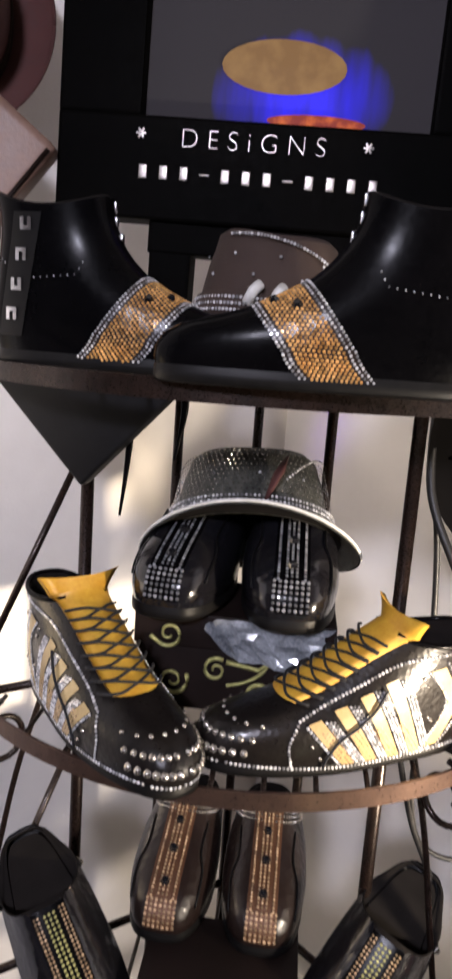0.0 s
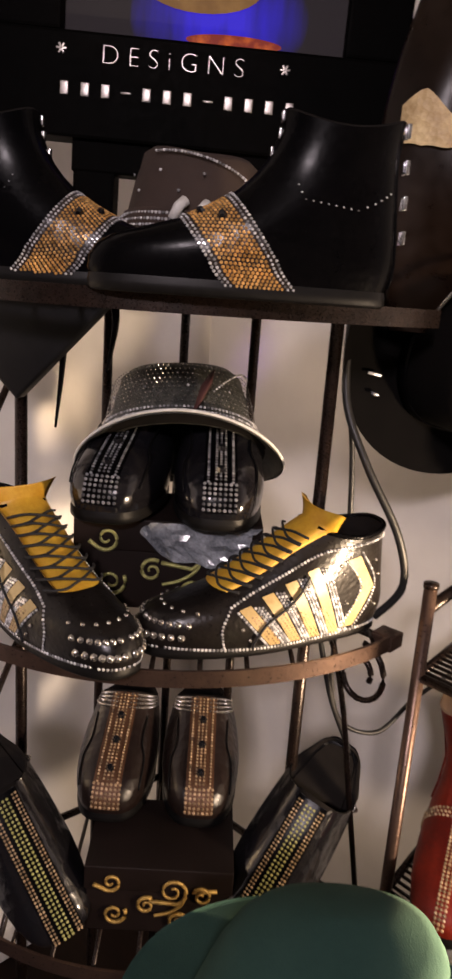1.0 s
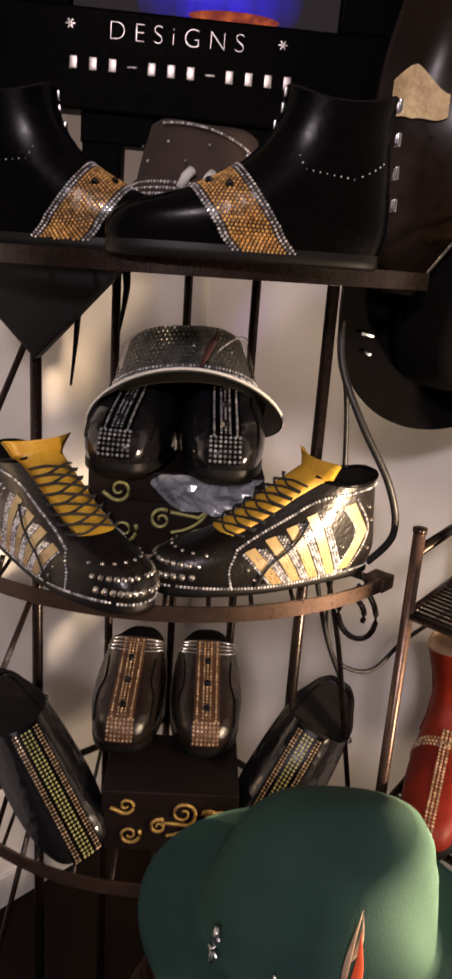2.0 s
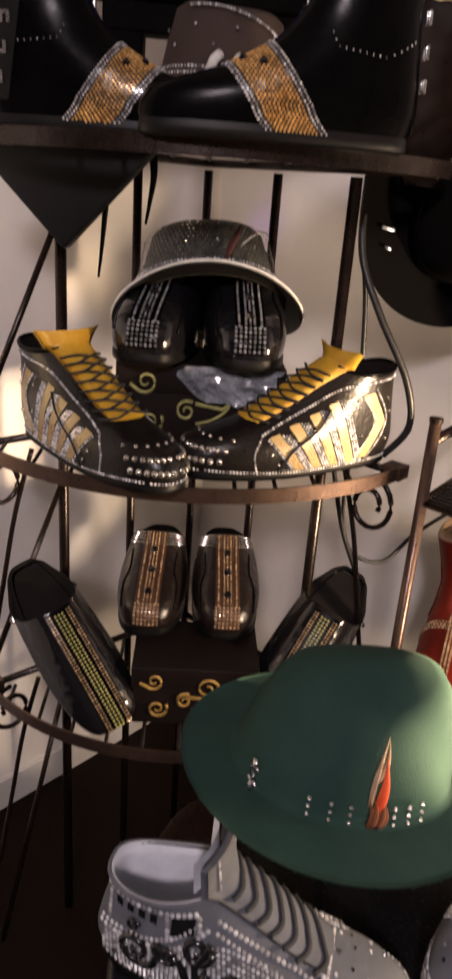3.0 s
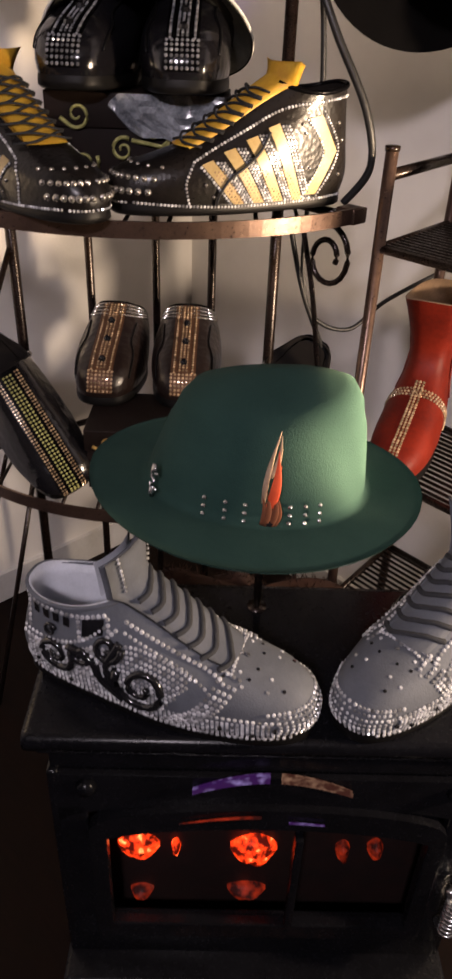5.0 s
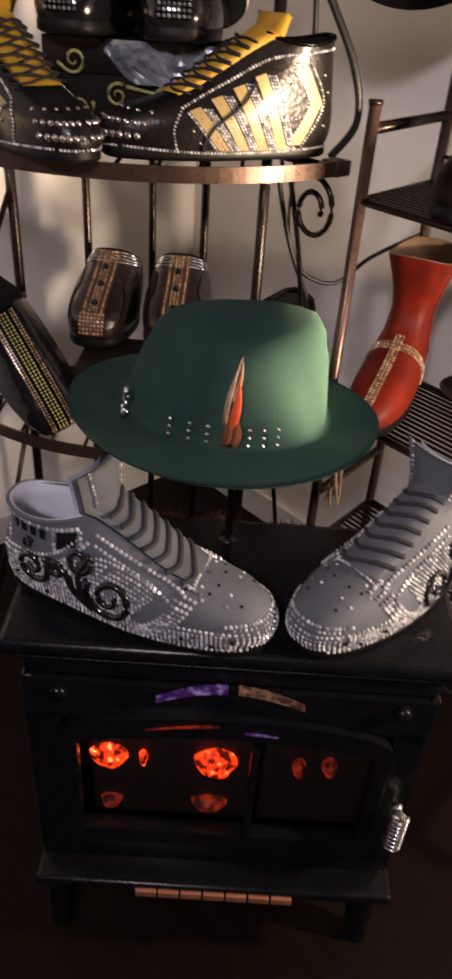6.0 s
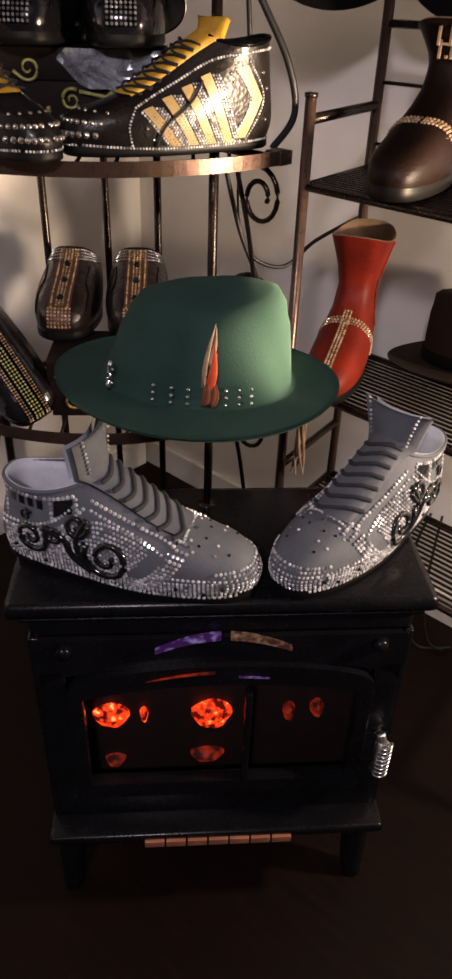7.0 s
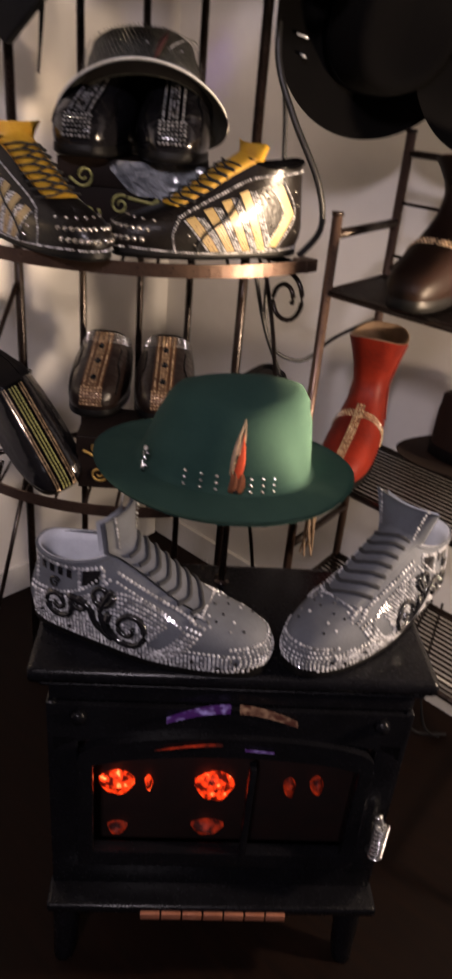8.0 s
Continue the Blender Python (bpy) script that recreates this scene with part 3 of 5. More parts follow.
    def field(self, f0, f1, v0, v1, step=0.0040, size=0.0036, slant=0.0):
        wide = sum((self.at(f0 + (f1 - f0) * (i + 1) / 8, (v0 + v1) / 2) - self.at(f0 + (f1 - f0) * i / 8, (v0 + v1) / 2)).length for i in range(8))
        tall = sum((self.at((f0 + f1) / 2, v0 + (v1 - v0) * (i + 1) / 8) - self.at((f0 + f1) / 2, v0 + (v1 - v0) * i / 8)).length for i in range(8))
        nu, nv = max(int(wide / step), 1), max(int(tall / step), 1)
        return [(*self.spot(f0 + (f1 - f0) * i / nu + slant * j / nv, v0 + (v1 - v0) * j / nv, 0.0006), size) for i in range(nu + 1) for j in range(nv + 1)]

    def arch(self, x, lean=0.0, n=22):
        """(f, v) points over the shoe, from one sole edge to the other, at the section x."""
        c = min(max(2 * x / self.length - 1, -1), 1)
        edge = math.acos(c) / (2 * math.pi)
        half = []
        for i in range(n):
            f = edge * (1 - (i / (n - 1)) ** 0.8)
            lo, hi = 0.0, 1.0
            for _ in range(16):
                mid = (lo + hi) / 2
                p = self.at(f, mid)
                lo, hi = (mid, hi) if p.x > x + lean * (p.z - self.sole) else (lo, mid)
            half.append((f, lo))
        return half + [(-f, v) for f, v in half[-2::-1]]

    def strip(self, x0, x1, lean=0.0, lift=0.0012, n=22, m=6, keep=1.0):
        rows = [self.arch(x0 + (x1 - x0) * j / (m - 1), lean, n) for j in range(m)]
        k = len(rows[0])
        lo, hi = round((1 - keep) / 2 * (k - 1)), round((1 + keep) / 2 * (k - 1))
        return grid(lambda u, v: self.spot(*rows[round(v * (m - 1))][lo + round(u * (hi - lo))], lift)[0], hi - lo + 1, m)

    def arch_row(self, x, lean=0.0, step=0.0042, size=0.0036, a=0.0, b=1.0, lift=0.0008):
        pts = self.arch(x, lean)
        places = [self.at(*p) for p in pts]
        run = [0.0]
        for p, q in zip(places, places[1:]):
            run.append(run[-1] + (q - p).length)
        out, d = [], run[-1] * a
        while d <= run[-1] * b:
            i = max(j for j in range(len(run)) if run[j] <= d)
            i = min(i, len(run) - 2)
            t = (d - run[i]) / max(run[i + 1] - run[i], 1e-9)
            f, v = pts[i][0] + (pts[i + 1][0] - pts[i][0]) * t, pts[i][1] + (pts[i + 1][1] - pts[i][1]) * t
            out.append((*self.spot(f, v, lift), size))
            d += step
        return out

    def find(self, x, z, s=1):
        """(f, v) of the point of the side s that lies at x along and z up."""
        if not self.net:
            self.net = [(i / 90 * 0.5, j / 40, *self.at(i / 90 * 0.5, j / 40).xz) for i in range(1, 90) for j in range(41)]
            self.net_np = np.array(self.net)
        d = (self.net_np[:, 2] - x) ** 2 + (self.net_np[:, 3] - z) ** 2
        f, v = self.net_np[int(d.argmin()), :2]
        for _ in range(3):
            e = 2e-3
            p = self.at(f, v)
            pf, pv = (self.at(f + e, v) - p) / e, (self.at(f, min(v + e, 1)) - p) / e
            det = pf.x * pv.z - pf.z * pv.x
            if abs(det) < 1e-7:
                break
            dx, dz = x - p.x, z - p.z
            df, dv = (dx * pv.z - dz * pv.x) / det, (dz * pf.x - dx * pf.z) / det
            f, v = min(max(f + max(min(df, 0.02), -0.02), 0.0), 0.5), min(max(v + max(min(dv, 0.03), -0.03), 0.0), 1.0)
        return s * f, v

    def side_line(self, pts, s, step=0.0042, size=0.0038, lift=0.0008):
        """Stones along a line drawn on the side view."""
        out, carry = [], 0.0
        fine = smooth_line([(p[0], p[1], 0) for p in pts], 8)
        for a, b in zip(fine, fine[1:]):
            n = (b - a).length
            while carry <= n:
                q = a + (b - a) * (carry / max(n, 1e-9))
                out.append((*self.spot(*self.find(q.x, q.y, s), lift), size))
                carry += step
            carry -= n
        return out

    def side_area(self, low, high, s, step=0.0047, size=0.0037):
        """Stones between two lines of equal point count on the side view."""
        lo, hi = smooth_line([(*p, 0) for p in low], 6), smooth_line([(*p, 0) for p in high], 6)
        rows = max(int(max((b - a).length for a, b in zip(lo, hi)) / step), 1)
        out = []
        for j in range(rows + 1):
            out += self.side_line([tuple(a.lerp(b, j / rows).xy) for a, b in zip(lo, hi)][::3], s, step, size)
        return out

    def side_patch(self, low, high, s, lift=0.0014, nu=10, nv=6):
        lo, hi = [Vector((*p, 0)) for p in low], [Vector((*p, 0)) for p in high]

        def fn(u, v):
            k = min(int(u * (len(lo) - 1)), len(lo) - 2)
            t = u * (len(lo) - 1) - k
            q = lo[k].lerp(lo[k + 1], t).lerp(hi[k].lerp(hi[k + 1], t), v)
            return self.spot(*self.find(q.x, q.y, s), lift)[0]
        return grid(fn, nu, nv)

    def side_cord(self, pts, s, radius, lift=0.002, steps=6):
        return tube([self.spot(*self.find(p.x, p.y, s), lift)[0] for p in smooth_line([(*p, 0) for p in pts], steps)], radius, 6)

    def side_curl(self, x, z, size, turns, start, s, radius, way=1, r1=0.15):
        return tube([self.spot(*self.find(x + size * a, z + size * b, s), 0.0022)[0] for a, b in spiral(turns, 1.0, r1, start, 26, way)], lambda t: radius * (1.1 - 0.4 * t), 6)

    def aside(self, y, v):
        """The f at which the surface lies y beside the middle, at v."""
        lo, hi = 0.0, 0.25
        for _ in range(14):
            mid = (lo + hi) / 2
            lo, hi = (mid, hi) if self.at(mid, v).y < abs(y) else (lo, mid)
        return math.copysign(lo, y)

    def steps(self, v0, v1, step):
        out, v = [], v0
        while v <= v1:
            out.append(v)
            e = 2e-3
            v += step / max((self.at(0, min(v + e, 1)) - self.at(0, v)).length / e, 1e-3)
        return out

    def centre(self, v0, v1, half, step=0.0046, size=0.0044):
        """Stones in a straight strip down the middle of the toe."""
        n = max(int(half / step), 0)
        return [(*self.spot(self.aside(i * step, v) if i else 0.0, v, 0.001), size) for v in self.steps(v0, v1, step) for i in range(-n, n + 1)]

    def edges(self, v0, v1, half, step=0.0046, size=0.0036):
        return [(*self.spot(self.aside(s * half, v), v, 0.001), size) for v in self.steps(v0, v1, step) for s in (1, -1)]

    def middle_patch(self, v0, v1, half, lift=0.001):
        def fn(u, v):
            vv = v0 + (v1 - v0) * v
            y = (2 * u - 1) * half
            return self.spot(self.aside(y, vv) if abs(y) > 1e-6 else 0.0, vv, lift)[0]
        return grid(fn, 9, 18)

    def trace(self, pts, radius, lift=0.002, sides=6, steps=5):
        """A cord laid on the surface along (f, v) points."""
        fine = smooth_line([(p[0], p[1], 0) for p in pts], steps)
        return tube([self.spot(p.x, p.y, lift)[0] for p in fine], radius, sides)

    def curl(self, f, v, size_f, size_v, turns, start, radius, side=1, r0=1.0, r1=0.18):
        return tube([self.spot(f + size_f * x, v + size_v * y, 0.0022)[0] for x, y in spiral(turns, r0, r1, start, 26, side)], lambda t: radius * (1 - 0.45 * t), 6)


def single(spots, mat, root, name):
    """Studs as parts of their own, on shared meshes."""
    made = {}
    for place, nrm, size in spots:
        if size not in made:
            v, f = gems([((0, 0, 0), (0, 0, 1), size)])
            top = part(name, (v, f), mat, root)
            made[size] = top.data
        else:
            top = new(name, made[size])
            top.parent = root
        top.matrix_basis = Matrix.Translation(place) @ nrm.to_track_quat("Z", "Y").to_matrix().to_4x4()


def body(root, last, mat, lining=DARKLINE, sole_mat=SOLE):
    up = part("upper", last.upper(), mat, root)
    part("lining", merge(last.inner(), last.insole()), lining, root)
    part("sole", last.bottom(), sole_mat, root)
    return up


def laces(root, last, mat, n=6, v0=0.55, v1=0.93, half=0.075, radius=0.0017, lift=0.004, crossed=True):
    lines = []
    for i in range(n):
        v = v0 + (v1 - v0) * i / (n - 1)
        w = v + (v1 - v0) / (n - 1) * 0.9
        lines.append(last.trace([(-half, v), (-half * 0.4, v + 0.01), (half * 0.3, min(w, 0.99)), (half, min(w, 0.99))], radius, lift))
        if crossed:
            lines.append(last.trace([(half, v), (half * 0.4, v + 0.01), (-half * 0.3, min(w, 0.99)), (-half, min(w, 0.99))], radius, lift + 0.002))
    part("lace", merge(*lines), mat, root, "round laces across the throat")


def tongue_shape(last, rise=0.035, wide=0.030, lean=0.25, flare=0.0, throat=0.095):
    """A padded tongue along the throat, standing out of the collar; flare spreads its upper corners."""
    q = last.rim(0)

    def fn(u, v):
        s = v * 2 - 1
        if u < 0.5:
            k = u * 2
            p = last.spot(s * throat * (0.55 + 0.45 * k), 0.42 + 0.57 * k, 0.0026)[0]
            return (p.x, p.y, p.z)
        k = (u - 0.5) * 2
        p = q + Vector((-lean * rise * k, 0, rise * k + 0.0035))
        w = wide * (0.80 + 0.20 * k + flare * k ** 2)
        corner = flare * 0.010 * abs(s) ** 2 * k ** 2
        return (p.x - 0.016 * s * s * (1 - 0.3 * k) + 0.5 * corner, w * s, p.z - 0.009 * s * s * (1 - k) + corner - (0.004 * abs(s) ** 3 if u > 0.97 and not flare else 0))
    front, faces = grid(fn, 18, 9)
    back = [(x - 0.007, y * 0.97, z - 0.004) for x, y, z in front]
    n = len(front)
    faces2 = [tuple(i + n for i in f[::-1]) for f in faces]
    edge = [17 * 9 + j for j in range(9)]
    rimf = [(a, b, b + n, a + n) for a, b in zip(edge, edge[1:])]
    for j in (0, 8):
        col = [i * 9 + j for i in range(18)]
        rimf += [(a, b, b + n, a + n) for a, b in zip(col, col[1:])]
    return front + back, faces + faces2 + rimf


def grey_sneaker(m):
    root = thing("grey_high_top_sneaker", m, "grey nubuck high-top sneaker covered in clear rhinestones and black scrolls", "sneaker", "rhinestone sneakers on the stove")
    k = Last([(0, 0.300, 0.012), (0.10, 0.305, 0.030), (0.21, 0.290, 0.055), (0.32, 0.255, 0.068), (0.45, 0.216, 0.079), (0.62, 0.186, 0.098), (0.8, 0.158, 0.119), (1, 0.126, 0.140)],
             [(0, 0, 0.012), (0.25, -0.007, 0.036), (0.5, -0.002, 0.066), (0.8, 0.006, 0.098), (1, 0.006, 0.117)],
             [(0, 0.052, 0.038), (0.2, 0.055, 0.041), (0.5, 0.049, 0.040), (0.8, 0.040, 0.037), (1, 0.036, 0.036)], dip=0.012)
    body(root, k, GREY, LINING)
    part("tongue", tongue_shape(k, 0.040, 0.043, 0.12, flare=0.12, throat=0.110), GREY, root, "padded grey tongue")
    part("collar_pad", tube([k.at(0.10 + 0.8 * i / 40, 0.99) for i in range(41)], 0.0026, 8), GREY, root, "padded collar roll")
    part("tongue_lining", (lambda s: ([(x - 0.008, y * 0.86, z - 0.002) for x, y, z in s[0][-81:]], [f for f in grid(lambda u, v: (0, 0, 0), 9, 9)[1]]))(tongue_shape(k, 0.040, 0.043, 0.12, flare=0.12, throat=0.110)), LINING, root)
    laces(root, k, GREYLACE, 7, 0.42, 0.93, 0.080, 0.0030, 0.0028, False)
    spots, jet, dots = [], [], []
    for s in (1, -1):
        spots += k.side_area([(0.006, 0.014), (0.10, 0.012), (0.20, 0.012), (0.275, 0.014)], [(0.006, 0.036), (0.08, 0.036), (0.17, 0.030), (0.265, 0.032)], s)
        spots += k.side_area([(0.010, 0.036), (0.07, 0.036), (0.120, 0.034), (0.165, 0.032)], [(0.010, 0.054), (0.076, 0.070), (0.130, 0.090), (0.190, 0.068)], s, 0.0048, 0.0044)
        edge = lambda pts, size=0.0052: k.side_line(pts, s, 0.0056, size)
        spots += edge([(0.004, 0.011), (0.10, 0.009), (0.20, 0.009), (0.285, 0.013)]) + edge([(0.200, 0.037), (0.24, 0.036), (0.280, 0.034)], 0.0046)
        spots += edge([(0.004, 0.056), (0.05, 0.062), (0.085, 0.076), (0.116, 0.106)]) + edge([(0.006, 0.064), (0.05, 0.070), (0.078, 0.083), (0.104, 0.106)], 0.0048)
        spots += edge([(0.012, 0.108), (0.04, 0.106), (0.075, 0.108), (0.104, 0.116)]) + edge([(0.074, 0.108), (0.076, 0.084)]) + edge([(0.104, 0.112), (0.106, 0.100)])
        spots += edge([(0.014, 0.104), (0.014, 0.070)])
        spots += edge([(0.122, 0.112), (0.152, 0.098), (0.186, 0.082), (0.214, 0.070)]) + edge([(0.122, 0.102), (0.150, 0.089), (0.180, 0.075), (0.204, 0.062)], 0.0044)
        for d in (0.0, 0.0062, 0.0124, 0.0186):
            spots += edge([(0.214 + d, 0.080 - d * 0.3), (0.210 + d, 0.064), (0.192 + d, 0.038), (0.160 + d, 0.014)], 0.0050)
        spots += k.rows([(0.0, 0.17), (s * 0.05, 0.17), (s * 0.11, 0.17)], size=0.0046)
        spots += k.field(0.004 * s, s * 0.10, 0.03, 0.15, 0.0048, 0.0038)
        for f, v in ((0.03, 0.30), (0.07, 0.27), (0.05, 0.38), (0.09, 0.32), (0.015, 0.42)):
            dots.append((*k.spot(s * f, v, -0.0008), 0.0052))
        for f, v in ((0.045, 0.25), (0.06, 0.34), (0.02, 0.35), (0.085, 0.39)):
            jet.append((*k.spot(s * f, v, -0.0008), 0.0048))
        for x, z in ((0.02, 0.03), (0.06, 0.02), (0.13, 0.03), (0.22, 0.024), (0.25, 0.018), (0.035, 0.048), (0.27, 0.026)):
            jet.append((*k.spot(*k.find(x, z, s), 0.0016), 0.0062))
    for x in (0.217, 0.224):
        spots += k.arch_row(x, -0.02, 0.0044, 0.0044, 0.3, 0.7)
    t = [p for i, p in enumerate(tongue_shape(k, 0.040, 0.043, 0.12, flare=0.12, throat=0.110)[0][:18 * 9]) if i % 9 in (1, 7) and i // 9 > 8]
    spots += [(Vector(p) + Vector((0.002, 0, 0.001)), Vector((1, 0, 0.3)), 0.004) for p in t]
    part("rhinestone_trim", gems(spots), GEM, root, "rows of clear rhinestones", False, "stuff")
    part("toe_trim", gems(dots), GEM, root, smooth=False, kind="stuff")
    part("jet_trim", gems(jet), JET, root, smooth=False, kind="stuff")
    for s in (1, -1):
        part("scroll_applique", merge(k.side_curl(0.142, 0.050, 0.029, 1.7, 2.6, s, 0.0046, 1), k.side_curl(0.106, 0.084, 0.015, 1.4, 0.2, s, 0.0040, -1), k.side_curl(0.046, 0.054, 0.022, 1.6, 0.4, s, 0.0044, -1),
                                      k.side_curl(0.078, 0.066, 0.013, 1.3, 2.6, s, 0.0038, 1), k.side_cord([(0.062, 0.070), (0.090, 0.064), (0.100, 0.042), (0.122, 0.026)], s, 0.0046),
                                      k.side_cord([(0.118, 0.092), (0.106, 0.064), (0.116, 0.036)], s, 0.0042)), JET, root, "glossy black scroll applique")
        part("ankle_window", k.side_patch([(0.079, 0.088), (0.101, 0.096)], [(0.079, 0.107), (0.101, 0.112)], s, 0.0016), JET, root)
        for i in range(4):
            part("ankle_mark", k.side_patch([(0.022 + 0.012 * i, 0.093), (0.029 + 0.012 * i, 0.093)], [(0.022 + 0.012 * i, 0.104), (0.029 + 0.012 * i, 0.104)], s, 0.0016, 3, 3), JET, root, "plain dark mark")
        part("ankle_curl", k.side_curl(0.042, 0.080, 0.008, 1.3, 0.5, s, 0.0018), JET, root)
    return root


def tan_sneaker(m):
    root = thing("gold_striped_high_top_sneaker", m, "black patent high-top sneaker with mustard tongue, gold stripes and studs", "sneaker", "striped sneakers on the rack")
    k = Last([(0, 0.305, 0.010), (0.10, 0.310, 0.027), (0.21, 0.295, 0.050), (0.32, 0.258, 0.062), (0.45, 0.216, 0.076), (0.62, 0.178, 0.099), (0.8, 0.142, 0.124), (1, 0.106, 0.146)],
             [(0, 0, 0.010), (0.25, -0.008, 0.038), (0.5, -0.004, 0.075), (0.8, 0.001, 0.115), (1, 0.004, 0.144)],
             [(0, 0.052, 0.038), (0.2, 0.055, 0.041), (0.5, 0.049, 0.040), (0.8, 0.041, 0.039), (1, 0.040, 0.040)], 0.010, dip=0.010)
    body(root, k, SNAKE)
    part("tongue", tongue_shape(k, 0.015, 0.044, 0.5, flare=0.16, throat=0.120), YELLOW, root, "mustard yellow leather tongue")
    part("collar_pad", tube([k.at(0.08 + 0.84 * i / 40, 0.99) for i in range(41)], 0.0032, 8), BLACK, root, "padded black collar roll")
    laces(root, k, LACE, 7, 0.42, 0.82, 0.105, 0.0016, 0.005)
    part("loose_lace", k.trace([(-0.20, 0.60), (-0.215, 0.40), (-0.22, 0.2), (-0.215, 0.02)], 0.0016, 0.004), LACE, root)
    part("loose_lace", k.trace([(0.20, 0.60), (0.215, 0.40), (0.22, 0.2), (0.215, 0.02)], 0.0016, 0.004), LACE, root)
    spots, studs, grains = [], [], []
    for s in (1, -1):
        for i in range(4):
            x, top = 0.150 - 0.028 * i, 0.062 + 0.013 * i
            low, high = [(x, 0.013), (x + 0.014, 0.013)], [(x + 0.040, top), (x + 0.054, top - 0.005)]
            part("stripe", k.side_patch(low, high, s), STRIPE, root, "gold leather stripe")
            grains += k.side_area([(x + 0.002, 0.015), (x + 0.030, 0.052)], [(x + 0.012, 0.015), (x + 0.041, 0.052)], s, 0.0044, 0.0034)
            for d in (-0.0030, -0.0072, -0.0114):
                spots += k.side_line([(x + d, 0.014), (x + d + 0.040, top)], s, 0.0042, 0.0040)
        spots += k.side_line([(0.168, 0.014), (0.206, 0.056)], s, 0.0042, 0.004)
        part("stripe", k.side_patch([(0.046, 0.018), (0.020, 0.068), (0.048, 0.110)], [(0.064, 0.018), (0.038, 0.068), (0.066, 0.106)], s, nu=15), STRIPE, root, "gold leather chevron")
        spots += k.side_line([(0.044, 0.016), (0.017, 0.068), (0.045, 0.114)], s, 0.0042, 0.0036)
        spots += k.side_line([(0.067, 0.016), (0.041, 0.068), (0.069, 0.106)], s, 0.0042, 0.0036)
        spots += k.side_line([(0.003, 0.014), (0.10, 0.010), (0.20, 0.011), (0.285, 0.016)], s, 0.0044, 0.0042)
        spots += k.side_line([(0.002, 0.130), (0.05, 0.124), (0.10, 0.116), (0.15, 0.092), (0.212, 0.060)], s, 0.0044, 0.0040)
        spots += k.side_line([(0.212, 0.060), (0.224, 0.038), (0.220, 0.014)], s, 0.0044, 0.0038)
        for v, n, size in ((0.11, 7, 0.0095), (0.18, 7, 0.0080), (0.26, 4, 0.0055)):
            for i in range(n):
                studs.append((*k.spot(s * (0.010 + 0.125 * i / n), v), size))
        for x, z in ((0.19, 0.022), (0.20, 0.036), (0.07, 0.09), (0.085, 0.082), (0.02, 0.10), (0.012, 0.08), (0.012, 0.04), (0.075, 0.10), (0.06, 0.05)):
            studs.append((*k.spot(*k.find(x, z, s)), 0.005))
    for v in (0.035,):
        spots += k.rows([(-0.07, v), (0.0, v), (0.07, v)], size=0.004)
    part("rhinestone_trim", gems(spots), GEM, root, "rows of clear rhinestones", False, "stuff")
    part("stripe_trim", gems(grains), PALEGOLD, root, "pale gold rhinestones", False, "stuff")
    single(studs, STUD, root, "stud")
    return root


def loafer(m, mat, strap, band_gems, label, group, top_band=True):
    root = thing("loafer", m, label, "loafer", group)
    k = Last([(0, 0.262, 0.011), (0.12, 0.266, 0.030), (0.25, 0.254, 0.052), (0.42, 0.222, 0.069), (0.62, 0.180, 0.084), (0.82, 0.145, 0.100), (1, 0.120, 0.114)],
             [(0, 0, 0.011), (0.25, -0.005, 0.030), (0.6, 0.0, 0.052), (1, 0.004, 0.072)],
             [(0, 0.054, 0.037), (0.2, 0.058, 0.040), (0.5, 0.055, 0.038), (0.8, 0.048, 0.036), (1, 0.043, 0.036)], 0.011, 0.60)
    body(root, k, mat)
    spots, jets, over = [], [], []
    spots += k.centre(0.10, 0.26, 0.0178, 0.0058, 0.0046)
    spots += k.centre(0.29, 0.97, 0.0080, 0.0052, 0.0038)
    spots += k.edges(0.27, 0.97, 0.0138, 0.0048, 0.0038)
    if top_band:
        for v in (0.84, 0.885, 0.93, 0.975):
            over += k.rows([(-0.19, v), (0.0, v), (0.19, v)], step=0.0046, size=0.0046)
        part("cross_band_trim", gems(over), STUD, root, "silver rhinestone cross band", False, "stuff")
    for v in (0.36, 0.56, 0.76):
        jets.append((*k.spot(0, v, 0.002), 0.013))
    part("strap", k.middle_patch(0.08, 0.99, 0.0185), strap, root, "strap down the toe")
    part("rhinestone_trim", gems(spots), band_gems, root, "rhinestone strap", False, "stuff")
    part("strap_trim", gems(jets), JET, root, smooth=False, kind="stuff")
    for s in (1, -1):
        part("stitching", k.trace([(s * 0.09, 0.18), (s * 0.10, 0.38), (s * 0.08, 0.55), (s * 0.10, 0.75)], 0.0012, 0.0012), SOLE, root)
    return root


